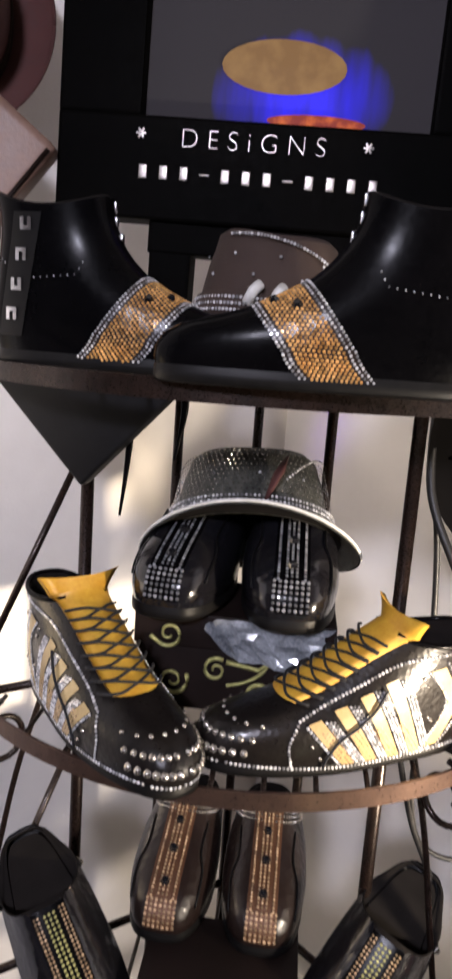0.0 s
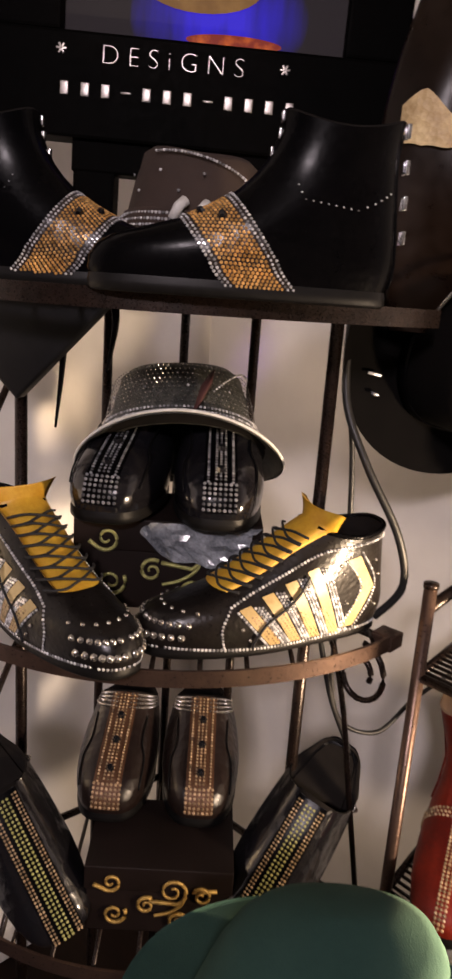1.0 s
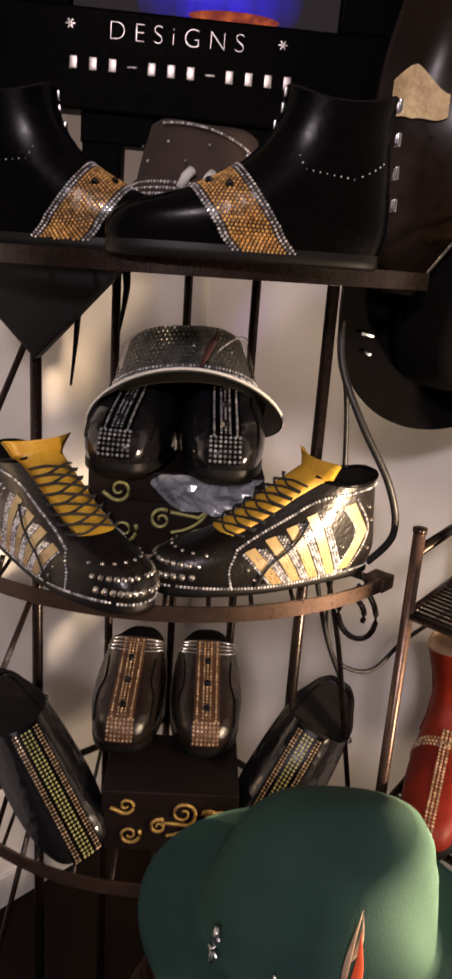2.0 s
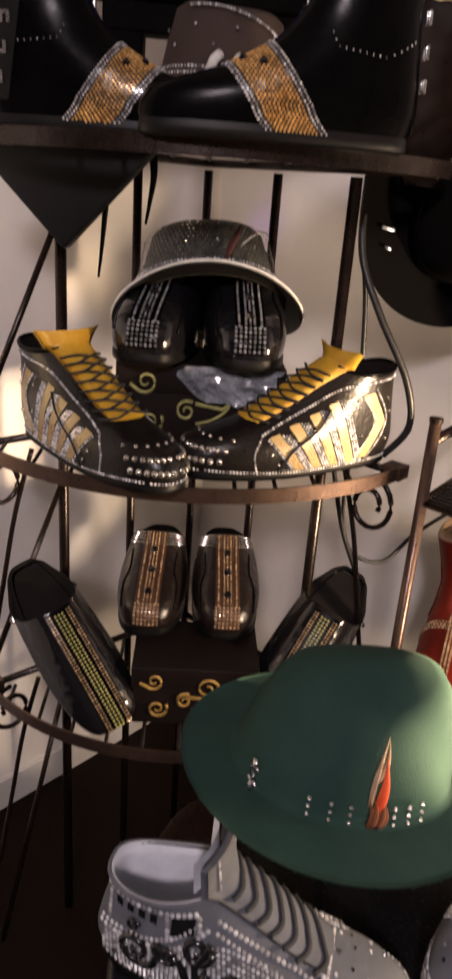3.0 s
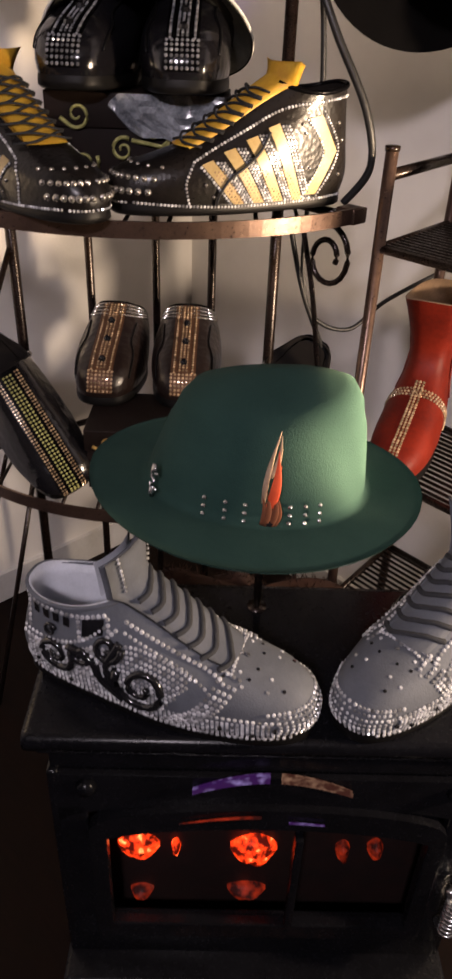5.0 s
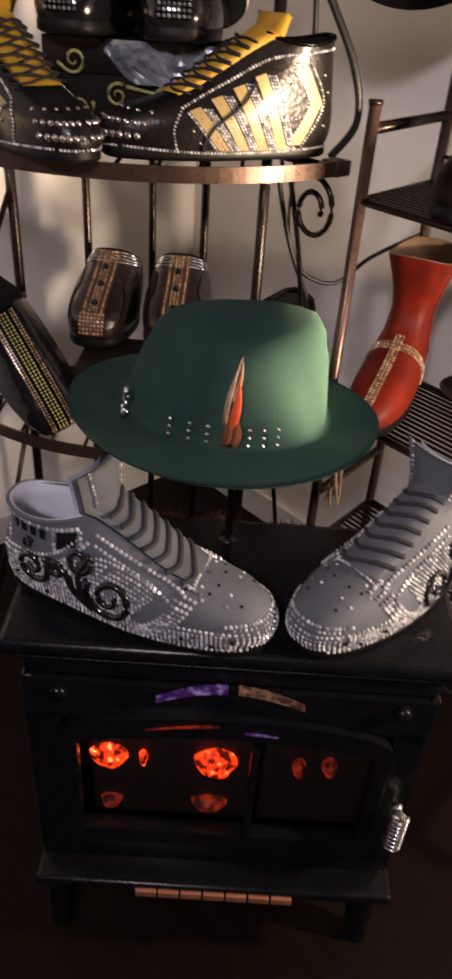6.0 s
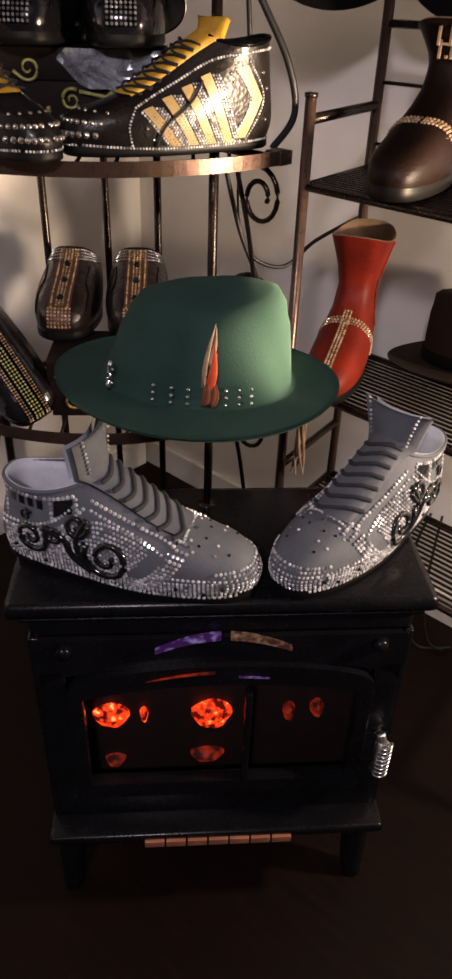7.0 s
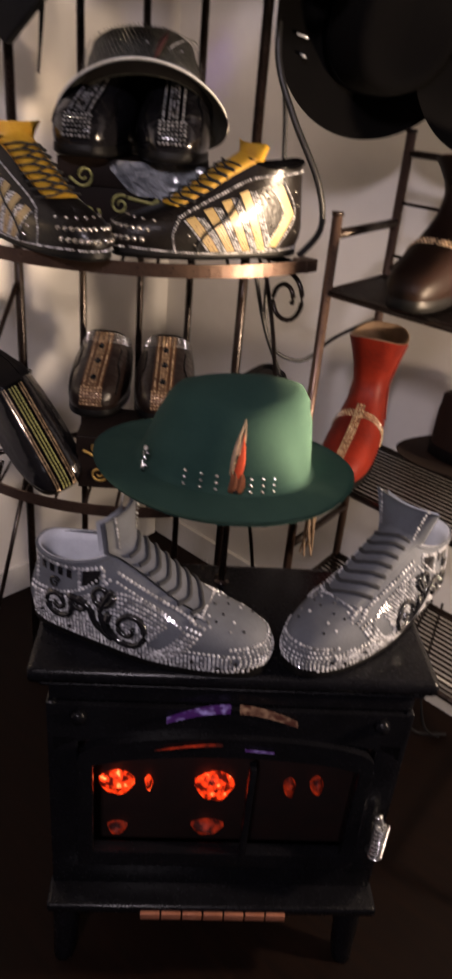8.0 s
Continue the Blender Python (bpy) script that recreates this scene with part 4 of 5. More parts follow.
def mule(m, group):
    root = thing("mule_slipper", m, "black patent open-heel mule with a gold rhinestone strip", "slipper", group)
    k = Last([(0, 0.270, 0.014), (0.12, 0.273, 0.028), (0.25, 0.264, 0.044), (0.5, 0.208, 0.062), (0.75, 0.150, 0.076), (1, 0.096, 0.086)],
             [(0, 0, 0.014), (0.5, -0.001, 0.016), (1, 0.003, 0.019)],
             [(0, 0.053, 0.038), (0.2, 0.057, 0.038), (0.6, 0.055, 0.037), (1, 0.050, 0.036)], 0.014, 0.50, 0.0, 6.0)
    body(root, k, PATENT)
    spots, gold = [], []
    gold += k.centre(0.10, 0.95, 0.0082, 0.0052, 0.0040)
    for h in (0.0125, 0.0165):
        spots += k.edges(0.10, 0.96, h)
    part("strap", k.middle_patch(0.08, 0.98, 0.019), BLACK, root)
    part("rhinestone_trim", gems(spots), PALEGOLD, root, "pale rhinestone edging", False, "stuff")
    part("gold_trim", gems(gold), LIME, root, "gold rhinestone strip", False, "stuff")
    for s in (1, -1):
        part("rivet", gems([(*k.spot(s * 0.24, 0.86, 0.001), 0.012)]), STUD, root, "round metal rivet", False)
    return root


def ankle_boot(m, group, lettered=False):
    root = thing("ankle_boot", m, "black patent ankle boot with an amber rhinestone band", "boot", group)
    k = Last([(0, 0.288, 0.012), (0.10, 0.291, 0.028), (0.20, 0.278, 0.047), (0.32, 0.242, 0.060), (0.45, 0.198, 0.074), (0.56, 0.160, 0.094), (0.68, 0.132, 0.120), (0.84, 0.117, 0.148), (1, 0.114, 0.172)],
             [(0, 0, 0.012), (0.2, -0.006, 0.040), (0.5, -0.002, 0.090), (0.8, 0.002, 0.138), (1, -0.003, 0.170)],
             [(0, 0.047, 0.037), (0.2, 0.050, 0.040), (0.45, 0.045, 0.039), (0.7, 0.040, 0.038), (1, 0.042, 0.041)], 0.012, 0.62, 0.014)
    body(root, k, BLACK)
    part("vamp_band", k.strip(0.095, 0.160, 0.75), BROWNP, root, "brown band over the instep")
    part("heel_strip", tube([k.spot(0.5, 0.06 + 0.95 * i / 14, 0.001)[0] for i in range(14)], 0.010, 8, 0.3, (1, 0, 0)), BLACK, root)
    amber = []
    for i in range(11):
        amber += k.arch_row(0.106 + 0.0043 * i, 0.75, 0.0043, 0.0041)
    part("amber_trim", gems(amber), GOLDGEM, root, "wide band of amber rhinestones", False, "stuff")
    edge = []
    for x in (0.095, 0.1005, 0.155, 0.160):
        edge += k.arch_row(x, 0.75, 0.004, 0.0036)
    edge += k.rows([(0.19, 0.62), (0.23, 0.55), (0.34, 0.50), (0.42, 0.6)], step=0.007, size=0.002) + k.rows([(-0.19, 0.62), (-0.23, 0.55), (-0.34, 0.50), (-0.42, 0.6)], step=0.007, size=0.002)
    part("rhinestone_trim", gems(edge), GEM, root, "clear rhinestone edging", False, "stuff")
    part("jet_trim", gems([(*k.spot(f, v, 0.002), 0.010) for f, v in [k.arch(x, 0.75)[i] for x, i in ((0.12, 9), (0.138, 14), (0.12, 33), (0.138, 28))]]), JET, root, smooth=False, kind="stuff")
    marks = []
    for i in range(4):
        z = 0.165 - 0.032 * i
        x = k.at(0.5, 0.5).x
        marks += [box((0.004, 0.003, 0.013), (-0.008 - 0.002 * i, s * 0.004, z), 0.0008) for s in (-1, 1)] + [box((0.004, 0.010, 0.003), (-0.008 - 0.002 * i, 0, z - 0.005 if i % 2 else z + 0.005), 0.0008)]
    for i in range(0, 12, 3):
        part("heel_mark", merge(*marks[i:i + 3]), SILVER, root, "plain silver mark")
    front = [box((0.003, 0.008, 0.010), k.spot(0.02, 0.96 - 0.10 * i, 0.0)[0], 0.001) for i in range(3)]
    for bm in front:
        part("front_mark", bm, SILVER, root, "plain silver mark")
    if lettered:
        side = 1 if k.spot(*k.find(0.04, 0.10, 1))[0].y < 0 else -1
        part("side_strip", k.side_patch([(0.006, 0.030), (0.034, 0.030)], [(0.026, 0.150), (0.056, 0.150)], side, 0.0015), SOLE, root)
        for i in range(4):
            x, z = 0.0395 - 0.0055 * i, 0.139 - 0.029 * i
            piece = lambda x0, x1, z0, z1: k.side_patch([(x + x0, z + z0), (x + x1, z + z0)], [(x + x0, z + z1), (x + x1, z + z1)], side, 0.003, 4, 4)
            part("strip_mark", merge(piece(-0.006, -0.002, -0.006, 0.006), piece(0.002, 0.006, -0.006, 0.006), piece(-0.006, 0.006, -0.006 + 0.008 * (i % 2), -0.002 + 0.008 * (i % 2))), SILVER, root, "plain silver mark")
    return root


def shaft_boot(m, mat, gem_mat, label, shaft=0.19, name="cowboy_boot", marks=False):
    root = thing(name, m, label, "boot", "boots on the wire rack")
    t = shaft
    k = Last([(0, 0.262, 0.014), (0.10, 0.265, 0.030), (0.20, 0.250, 0.050), (0.32, 0.205, 0.068), (0.44, 0.150, 0.090), (0.54, 0.108, 0.118), (0.64, 0.093, 0.150), (0.82, 0.104, 0.15 + (t - 0.15) * 0.5), (1, 0.122, t)],
             [(0, 0, 0.014), (0.2, -0.010, 0.045), (0.4, 0.000, 0.085), (0.56, 0.020, 0.125), (0.64, 0.025, 0.150), (0.82, 0.006, 0.15 + (t - 0.15) * 0.5), (1, -0.008, t)],
             [(0, 0.045, 0.034), (0.15, 0.050, 0.038), (0.35, 0.046, 0.038), (0.6, 0.032, 0.031), (0.82, 0.042, 0.041), (1, 0.053, 0.052)], 0.014, 0.60, 0.012)
    body(root, k, mat, TANLINE)
    spots = []
    if not marks:
        spots += [(*k.spot(k.aside(i * 0.0054, v) if i else 0.0, v, 0.0012 + 0.006 * max(v - 0.3, 0)), 0.005) for v in k.steps(0.10, 0.52, 0.0054) for i in (-1, 0, 1)]
    for d in (0.0, 0.006, 0.012):
        spots += k.arch_row((0.122 if marks else 0.085) + d, 0.45, 0.0054, 0.0050, 0.12, 0.88)
    part("rhinestone_trim", gems(spots), gem_mat, root, "rhinestone T-strap", False, "stuff")
    for s in (1, -1):
        part("pull_seam", k.trace([(s * 0.25, 0.40), (s * 0.25, 0.98)], 0.0016, 0.001), mat, root)
    if marks:
        for v, bars in ((0.93, ((0.004, 0.022, -0.008), (0.004, 0.022, 0.008))), (0.865, ((0.024, 0.003, 0),)), (0.82, ((0.004, 0.022, -0.008), (0.004, 0.022, 0.008))), (0.75, ((0.004, 0.004, 0),))):
            part("shaft_mark", merge(*[box((0.003, w, h), k.at(0, v) + Vector((0.002, o, -0.010)), 0.0006) for w, h, o in bars]), PALEGOLD, root, "plain gold mark")
    return root

# ---- hats: brim's middle at the origin, front along -y ----
def hat_shell(a, b, high, brim_a, brim_b, dent=0.02, curl=0.02, dip=0.0, taper=0.86, pinch=0.012, square=2.4, nu=64, slope=0.0, lean=0.0):
    """Crown and brim as one closed skin, by rings from the crown's middle to the brim's edge."""
    prof = []
    for i in range(9):
        r = i / 8
        prof.append(("top", r))
    for i in range(1, 9):
        prof.append(("side", i / 8))
    for i in range(1, 9):
        prof.append(("brim", i / 8))

    def fn(u, v, lower=0.0):
        kind, r = prof[round(v * (len(prof) - 1))]
        q = 2 * math.pi * u
        c, s = math.cos(q), math.sin(q)
        sq = (abs(c) ** square + abs(s) ** square) ** (-1 / square)
        pin = 1 - pinch / b * max(0, -s) ** 2 * abs(c) * 2
        if kind == "top":
            k = taper * (r * 0.985)
            x, y = a * k * c * sq * pin, b * k * s * sq
            z = high - dent * (1 - r ** 1.8) * (1 if abs(x) < a else 1) - (0.010 if r > 0.93 else 0) + 0.006 * math.cos(2 * q) * r
        elif kind == "side":
            k = taper + (1 - taper) * r ** 0.8
            round_in = 1.0 - 0.02 * (r < 0.15)
            x, y = a * k * c * sq * (pin + (1 - pin) * r) * round_in, b * k * s * sq * round_in
            z = (high - 0.012 + 0.006 * math.cos(2 * q)) * (1 - r)
        else:
            x0, y0 = a * c * sq, b * s * sq
            x, y = x0 + (brim_a * c - x0) * r, y0 + (brim_b * s - y0) * r
            z = curl * c * c * r ** 2 - dip * max(0, -s) * r ** 1.5 - 0.4 * dip * max(0, s) * r ** 1.5
        if kind != "brim":
            z *= 1 + slope * x / a
            x += lean * z
        return (x, y, z)
    v, f = grid(lambda u, w: fn(u, w), nu, len(prof), close_u=True, flip=True)
    n = len(v)
    low = [(x * 0.985, y * 0.985, z - 0.0035) for x, y, z in v]
    m = len(prof)
    f2 = [tuple(i + n for i in p[::-1]) for p in f]
    edge = [i * m + m - 1 for i in range(nu)]
    f3 = [(edge[i], edge[(i + 1) % nu], edge[(i + 1) % nu] + n, edge[i] + n) for i in range(nu)]
    return v + low, f + f2 + f3, fn, len(prof)


def ribbon(a, b, z0, z1, square=2.4, grow=1.02, nu=64):
    def fn(u, v):
        q = 2 * math.pi * u
        c, s = math.cos(q), math.sin(q)
        sq = (abs(c) ** square + abs(s) ** square) ** (-1 / square)
        g = (1.0, grow, grow, 1.0)[round(v * 3)]
        z = (z0, z0 + 0.001, z1 - 0.001, z1)[round(v * 3)]
        t = 1 - 0.10 * (z / 0.11)
        return (a * c * sq * g * t, b * s * sq * g * t, z)
    return grid(fn, nu, 4, close_u=True)


def hat(name, m, mat, label, a, b, high, ba, bb, band_mat=None, band_z=(0.002, 0.024), edge=None, group="", **kw):
    root = thing(name, m, label, "hat", group)
    v, f, fn, n = hat_shell(a, b, high, ba, bb, **kw)
    part("crown_and_brim", (v, f), mat, root)
    if band_mat:
        part("hat_band", ribbon(a, b, *band_z), band_mat, root, "band round the crown")
    if edge:
        pts = [fn(i / 72, 1.0) for i in range(73)]
        part("brim_edge", tube(pts, 0.0021, 6), edge, root, "braided brim edge")
    return root, fn, n

# ---- on the stove ----
def facing(x, y, z, deg, pitch=0.0, roll=0.0):
    return Matrix.Translation((x, y, z)) @ Matrix.Rotation(radians(deg), 4, "Z") @ Matrix.Rotation(radians(pitch), 4, "Y") @ Matrix.Rotation(radians(roll), 4, "X")


grey_sneaker(facing(-0.121, 0.537, 0.623, -16) @ Matrix.Scale(1.06, 4))
grey_sneaker(facing(0.446, 0.648, 0.623, 222) @ Matrix.Scale(1.03, 4))

green, gfn, gn = hat("green_fedora", pose(0.115, 0.575, 0.852, -3, 2, -3), FELT, "dark green wool felt fedora with a red feather and studs", 0.111, 0.100, 0.091, 0.168, 0.160,
                     None, (0.001, 0.030), dent=-0.024, curl=0.004, dip=0.008, taper=0.80, pinch=0.0, slope=0.10, square=2.1, lean=0.09)
stand = thing("hat_stand", pose(0.13, 0.635, 0.62), "slim dark metal hat stand under the green fedora", "stand")
part("pole", tube([(0, 0, 0.004), (0, 0, 0.222)], 0.005, 10), METAL, stand)
part("base", tube([(0, 0, 0), (0, 0, 0.004)], 0.012, 20), METAL, stand)
part("cap", tube([(0, 0, 0.216), (0, 0, 0.226)], 0.04, 24), METAL, stand)


def on_crown(q, z, a=0.109, b=0.100, lift=0.003, square=2.15):
    c, s = math.cos(q), math.sin(q)
    sq = (abs(c) ** square + abs(s) ** square) ** (-1 / square)
    t = 1.01 - 0.17 * (z / 0.11) ** 1.4
    return Vector((a * c * sq * t, b * s * sq * t, z)) + Vector((c, s, 0)) * lift, Vector((c, s, 0.15))


def plume(q0, z0, q1, z1, wide, lift, bend=0.02, n=9):
    """A flat pointed feather lying on the crown."""
    pts = [on_crown(q0 + (q1 - q0) * i / n + bend * math.sin(math.pi * i / n), z0 + (z1 - z0) * i / n, lift=lift + 0.003 * math.sin(math.pi * i / n))[0] for i in range(n + 1)]
    return tube(pts, lambda t: wide * (0.45 + 0.55 * math.sin(math.pi * min(0.12 + t, 1.0))) * (1 - t ** 3) + 0.0003, 8, 0.22, (0, 1, 0))


part("feather", merge(plume(-1.46, 0.018, -1.41, 0.076, 0.0046, 0.008), plume(-1.43, 0.016, -1.38, 0.062, 0.0036, 0.007, -0.02)), ORANGE, green, "red-orange feather")
part("feather_edge", merge(plume(-1.50, 0.026, -1.395, 0.092, 0.0024, 0.005, -0.03), plume(-1.46, 0.050, -1.39, 0.088, 0.0022, 0.0045, 0.02)), PALEF, green, "pale feather tip")
part("feather_base", merge(*[plume(-1.50 + 0.024 * k, 0.006, -1.51 + 0.030 * k, 0.034 + 0.006 * (k % 2), 0.0026, 0.007 + 0.001 * (k % 2)) for k in range(5)]), BROWNFEA, green, "rust feather tuft")
studs = []
for q in (-1.98, -1.80, -1.64, -1.28, -1.15, -1.02):
    for z in (0.006, 0.014, 0.022):
        studs.append((*on_crown(q, z, lift=0.004), 0.0045))
single([(p, n, z) for p, n, z in studs], SILVER, green, "band_stud")
part("band_stone", gems([(*on_crown(-1.440, 0.009, lift=0.006), 0.011)]), JET, green, smooth=False)
pin = [on_crown(-2.50 + 0.012 * math.sin(2.1 * i), 0.002 + 0.004 * i, lift=0.008 + 0.002 * (i % 2))[0] for i in range(9)]
part("pin", merge(tube(pin, lambda t: 0.0024 + 0.001 * math.sin(9 * t), 6), tube([on_crown(-2.56, 0.012, lift=0.008)[0], on_crown(-2.44, 0.010, lift=0.008)[0]], 0.0016, 6), tube([on_crown(-2.55, 0.024, lift=0.008)[0], on_crown(-2.45, 0.026, lift=0.008)[0]], 0.0016, 6)), SILVER, green, "silver hat pin")

# ---- rack, middle shelf ----
tan_sneaker(facing(-0.290, 1.022, 1.040, -45))
tan_sneaker(facing(0.216, 0.985, 1.040, 201))


def scroll_box(m, size, ink, label, film=False):
    root = thing("shoe_box", m, label, "box", "black boxes on the rack")
    w, d, h = size
    part("box_body", box((w, d, h * 0.7), (0, 0, h * 0.35), 0.002), BOXCARD, root)
    part("lid", box((w + 0.005, d + 0.005, h * 0.35), (0, 0, h * 0.825), 0.002), BOXCARD, root)
    y = -d / 2 - 0.0035
    s = h / 0.10

    def put(cx, cz, r, turns, start, side, tail=None):
        pts = [(cx + x * r, y, cz + z * r) for x, z in spiral(turns, 1.0, 0.2, start, 24, side)]
        if tail:
            pts = [(cx + tail[0], y, cz + tail[1])] + pts
            pts = smooth_line(pts[:2], 2)[:2] + pts[1:]
        part("scroll_print", tube(pts, lambda t: 0.0026 * (1.1 - 0.5 * t), 6, 1.0), ink, root, "glittering scroll")
    put(-0.33 * w, 0.78 * h, 0.014 * s, 1.3, -2.4, 1, (-0.022, -0.004))
    put(-0.30 * w, 0.30 * h, 0.016 * s, 1.5, 0.5, -1)
    put(-0.08 * w, 0.45 * h, 0.013 * s, 1.4, 1.0, 1)
    put(0.10 * w, 0.68 * h, 0.020 * s, 1.5, -1.2, 1, (-0.03, -0.016))
    put(0.30 * w, 0.62 * h, 0.014 * s, 1.3, 2.6, -1, (0.02, 0.01))
    put(0.14 * w, 0.22 * h, 0.013 * s, 1.3, 0.8, 1)
    part("scroll_print", tube(smooth_line([(-0.02 * w, y, 0.30 * h), (0.08 * w, y, 0.36 * h), (0.17 * w, y, 0.5 * h), (0.19 * w, y, 0.7 * h)], 6), 0.0022, 6), ink, root, "glittering scroll")
    if film:
        rn = random.Random(2)
        v, f = grid(lambda u, t: (w * (-0.12 + 0.60 * u + 0.03 * math.sin(5 * t + 2)), y - 0.002 - 0.007 * rn.random(), h * (1.0 - (0.06 + 0.42 * math.sin(math.pi * min(0.08 + 0.8 * u, 1)) ** 0.8 + 0.05 * math.sin(11 * u)) * t)), 18, 8)
        part("plastic_film", (v, f), FILM, root, "crumpled plastic film, glare painted in pale grey", False)
    return root


scroll_box(pose(-0.048, 1.050, MID + 0.005), (0.232, 0.13, 0.120), LIME, "black card box with lime-gold scrolls and torn plastic film", True)
for x, r in ((-0.090, -98), (0.008, -89)):
    loafer(facing(x, 1.225, MID + 0.128, r) @ Matrix.Scale(1.08, 4), PATENT, BLACK, SMOKE, "black patent loafer with a clear rhinestone strap", "loafers under the trilby", False)
tri, tfn, tn = hat("sequinned_trilby", pose(-0.044, 1.100, 1.230, -32, -3.5, 0), OLIVE, "grey sequinned trilby with white brim edge and dark band", 0.102, 0.10, 0.098, 0.141, 0.135,
                   OLIVE, (0.002, 0.02), WHITE, dent=-0.006, curl=-0.026, dip=0.0, taper=0.84, pinch=0.0, square=2.1)
# A dark sheet just below the brim makes its underside darker.
part("brim_underside", grid(lambda u, w: Vector(tfn(u, (17.3 + 6.6 * w) / 24)) - Vector((0, 0, 0.0045)), 64, 8, close_u=True), DARKLINE, tri, "dark sheet under the brim")
tri_st = [(*on_crown(-math.pi * (0.05 + 0.9 * i / 60), 0.006 + 0.006 * k, 0.104, 0.102, 0.004), 0.004) for i in range(61) for k in range(3)]
tri_st += [(*on_crown(-math.pi * (0.1 + 0.8 * i / 9), 0.05 + 0.03 * (i % 2), 0.104, 0.102, 0.002), 0.004) for i in range(10)]
part("sequin_net", gems([(*on_crown(-math.pi * (0.03 + 0.94 * (i + 0.5 * (j % 2)) / 44), 0.028 + 0.0068 * j, 0.104, 0.102, 0.0010), 0.0025) for i in range(44) for j in range(9)]), STUD, tri, "net of small steel sequins", False, "stuff")
part("band_trim", gems(tri_st), GEM, tri, "clear rhinestone hat band", False, "stuff")
part("crown_trim", gems([(*on_crown(-0.2 - 0.9 * i / 24, 0.095 - 0.05 * (i / 24) ** 2, 0.104, 0.102, 0.002), 0.0035) for i in range(25)]), GEM, tri, smooth=False)
part("feather", tube([on_crown(-1.35, 0.014, 0.104, 0.102, 0.005)[0], on_crown(-1.22, 0.05, 0.104, 0.102, 0.007)[0], on_crown(-1.1, 0.075, 0.104, 0.102, 0.006)[0]],
                     lambda t: 0.011 * math.sin(math.pi * min(0.15 + 0.8 * t, 1)) + 0.0005, 8, 0.4), MAROON, tri, "dark red feather")

# ---- rack, lower shelf ----
scroll_box(pose(-0.032, 0.955, LOW + 0.005), (0.186, 0.13, 0.100), GOLD, "black card box with gold scroll decoration")
for x, r in ((-0.090, -93), (0.008, -90)):
    loafer(facing(x * 1.15 + 0.004, 1.235, LOW + 0.107, r) @ Matrix.Scale(1.03, 4), BROWNP, COPPERSTRAP, PALEGOLD, "dark brown patent loafer with a gold rhinestone T-strap", "brown loafers on the box")
mule(facing(-0.318, 1.035, 0.806, -41, 39, 26) @ Matrix.Scale(1.08, 4), "mules on the lower shelf")
mule(facing(0.225, 1.065, 0.806, 228, 39, -26) @ Matrix.Scale(1.08, 4), "mules on the lower shelf")

# ---- rack, top shelf ----
ankle_boot(facing(-0.315, 0.945, TOP, -3), "ankle boots on the top shelf", True)
ankle_boot(facing(0.158, 0.865, TOP, 184), "ankle boots on the top shelf")
bro, bfn, bn = hat("studded_brown_hat", pose(-0.045, 1.06, 1.462, -6, 4, 0), BROWNF, "brown felt hat with dotted studs and a shell clasp", 0.088, 0.10, 0.132, 0.13, 0.11,
                   BROWNF, (0.03, 0.055), dent=0.010, curl=0.0, dip=0.0, taper=0.80, pinch=0.01)
bst = [(*on_crown(-math.pi * (0.05 + 0.9 * i / 56), 0.035 + 0.007 * k, 0.088, 0.10, 0.004), 0.0042) for i in range(57) for k in range(3)]
bst += [(*on_crown(-0.35 - 1.9 * i / 40, 0.118 - 0.0 * i + 0.010 * math.sin(i / 40 * 3) - 0.03 * (1 - i / 40), 0.088, 0.10, 0.004), 0.0038) for i in range(41)]
bst += [(*on_crown(-0.5 - 0.32 * i, 0.075 + 0.022 * (i % 2), 0.088, 0.10, 0.003), 0.004) for i in range(8)]
part("hat_trim", gems(bst), GEM, bro, "clear rhinestone dots", False, "stuff")
part("clasp", merge(*[tube([on_crown(q, 0.042, 0.088, 0.10, 0.006)[0], on_crown(q + 0.06, 0.056, 0.088, 0.10, 0.010)[0], on_crown(q + 0.12, 0.064, 0.088, 0.10, 0.006)[0]], 0.006, 8) for q in (-1.78, -1.50)]), WHITE, bro, "cream shell clasp")

# ---- framed screen with lettering ----
SY, STILT = 1.17, 1.2
sign = thing("display_screen", pose(-0.06, SY, 1.603, 0, STILT, 0), "black framed lit screen with silver lettering below the picture", "screen")
part("frame", merge(box((0.545, 0.05, 0.125), (0, 0, 0.078), 0.004), box((0.105, 0.05, 0.20), (-0.22, 0, 0.24), 0.004), box((0.08, 0.05, 0.20), (0.232, 0, 0.24), 0.004), box((0.545, 0.05, 0.06), (0, 0, 0.365), 0.004)), CARD, sign, smooth=False)
part("lower_panel", box((0.40, 0.04, 0.05), (0.05, 0.004, 0.002), 0.003), CARD, sign, smooth=False)
part("picture", box((0.36, 0.006, 0.205), (0.012, 0.006, 0.24), 0), SCREEN, sign, "blue glowing picture", False)


def blob(cx, cz, w, h, n=28):
    v = [(cx, -0.001, cz)] + [(cx + w * math.cos(2 * math.pi * i / n), 0.0, cz + h * math.sin(2 * math.pi * i / n)) for i in range(n)]
    return v, [(0, 1 + i, 1 + (i + 1) % n) for i in range(n)]


part("picture_shape", blob(0.004, 0.212, 0.078, 0.032), LIT, sign, "plain tan rounded shape in the picture", False)
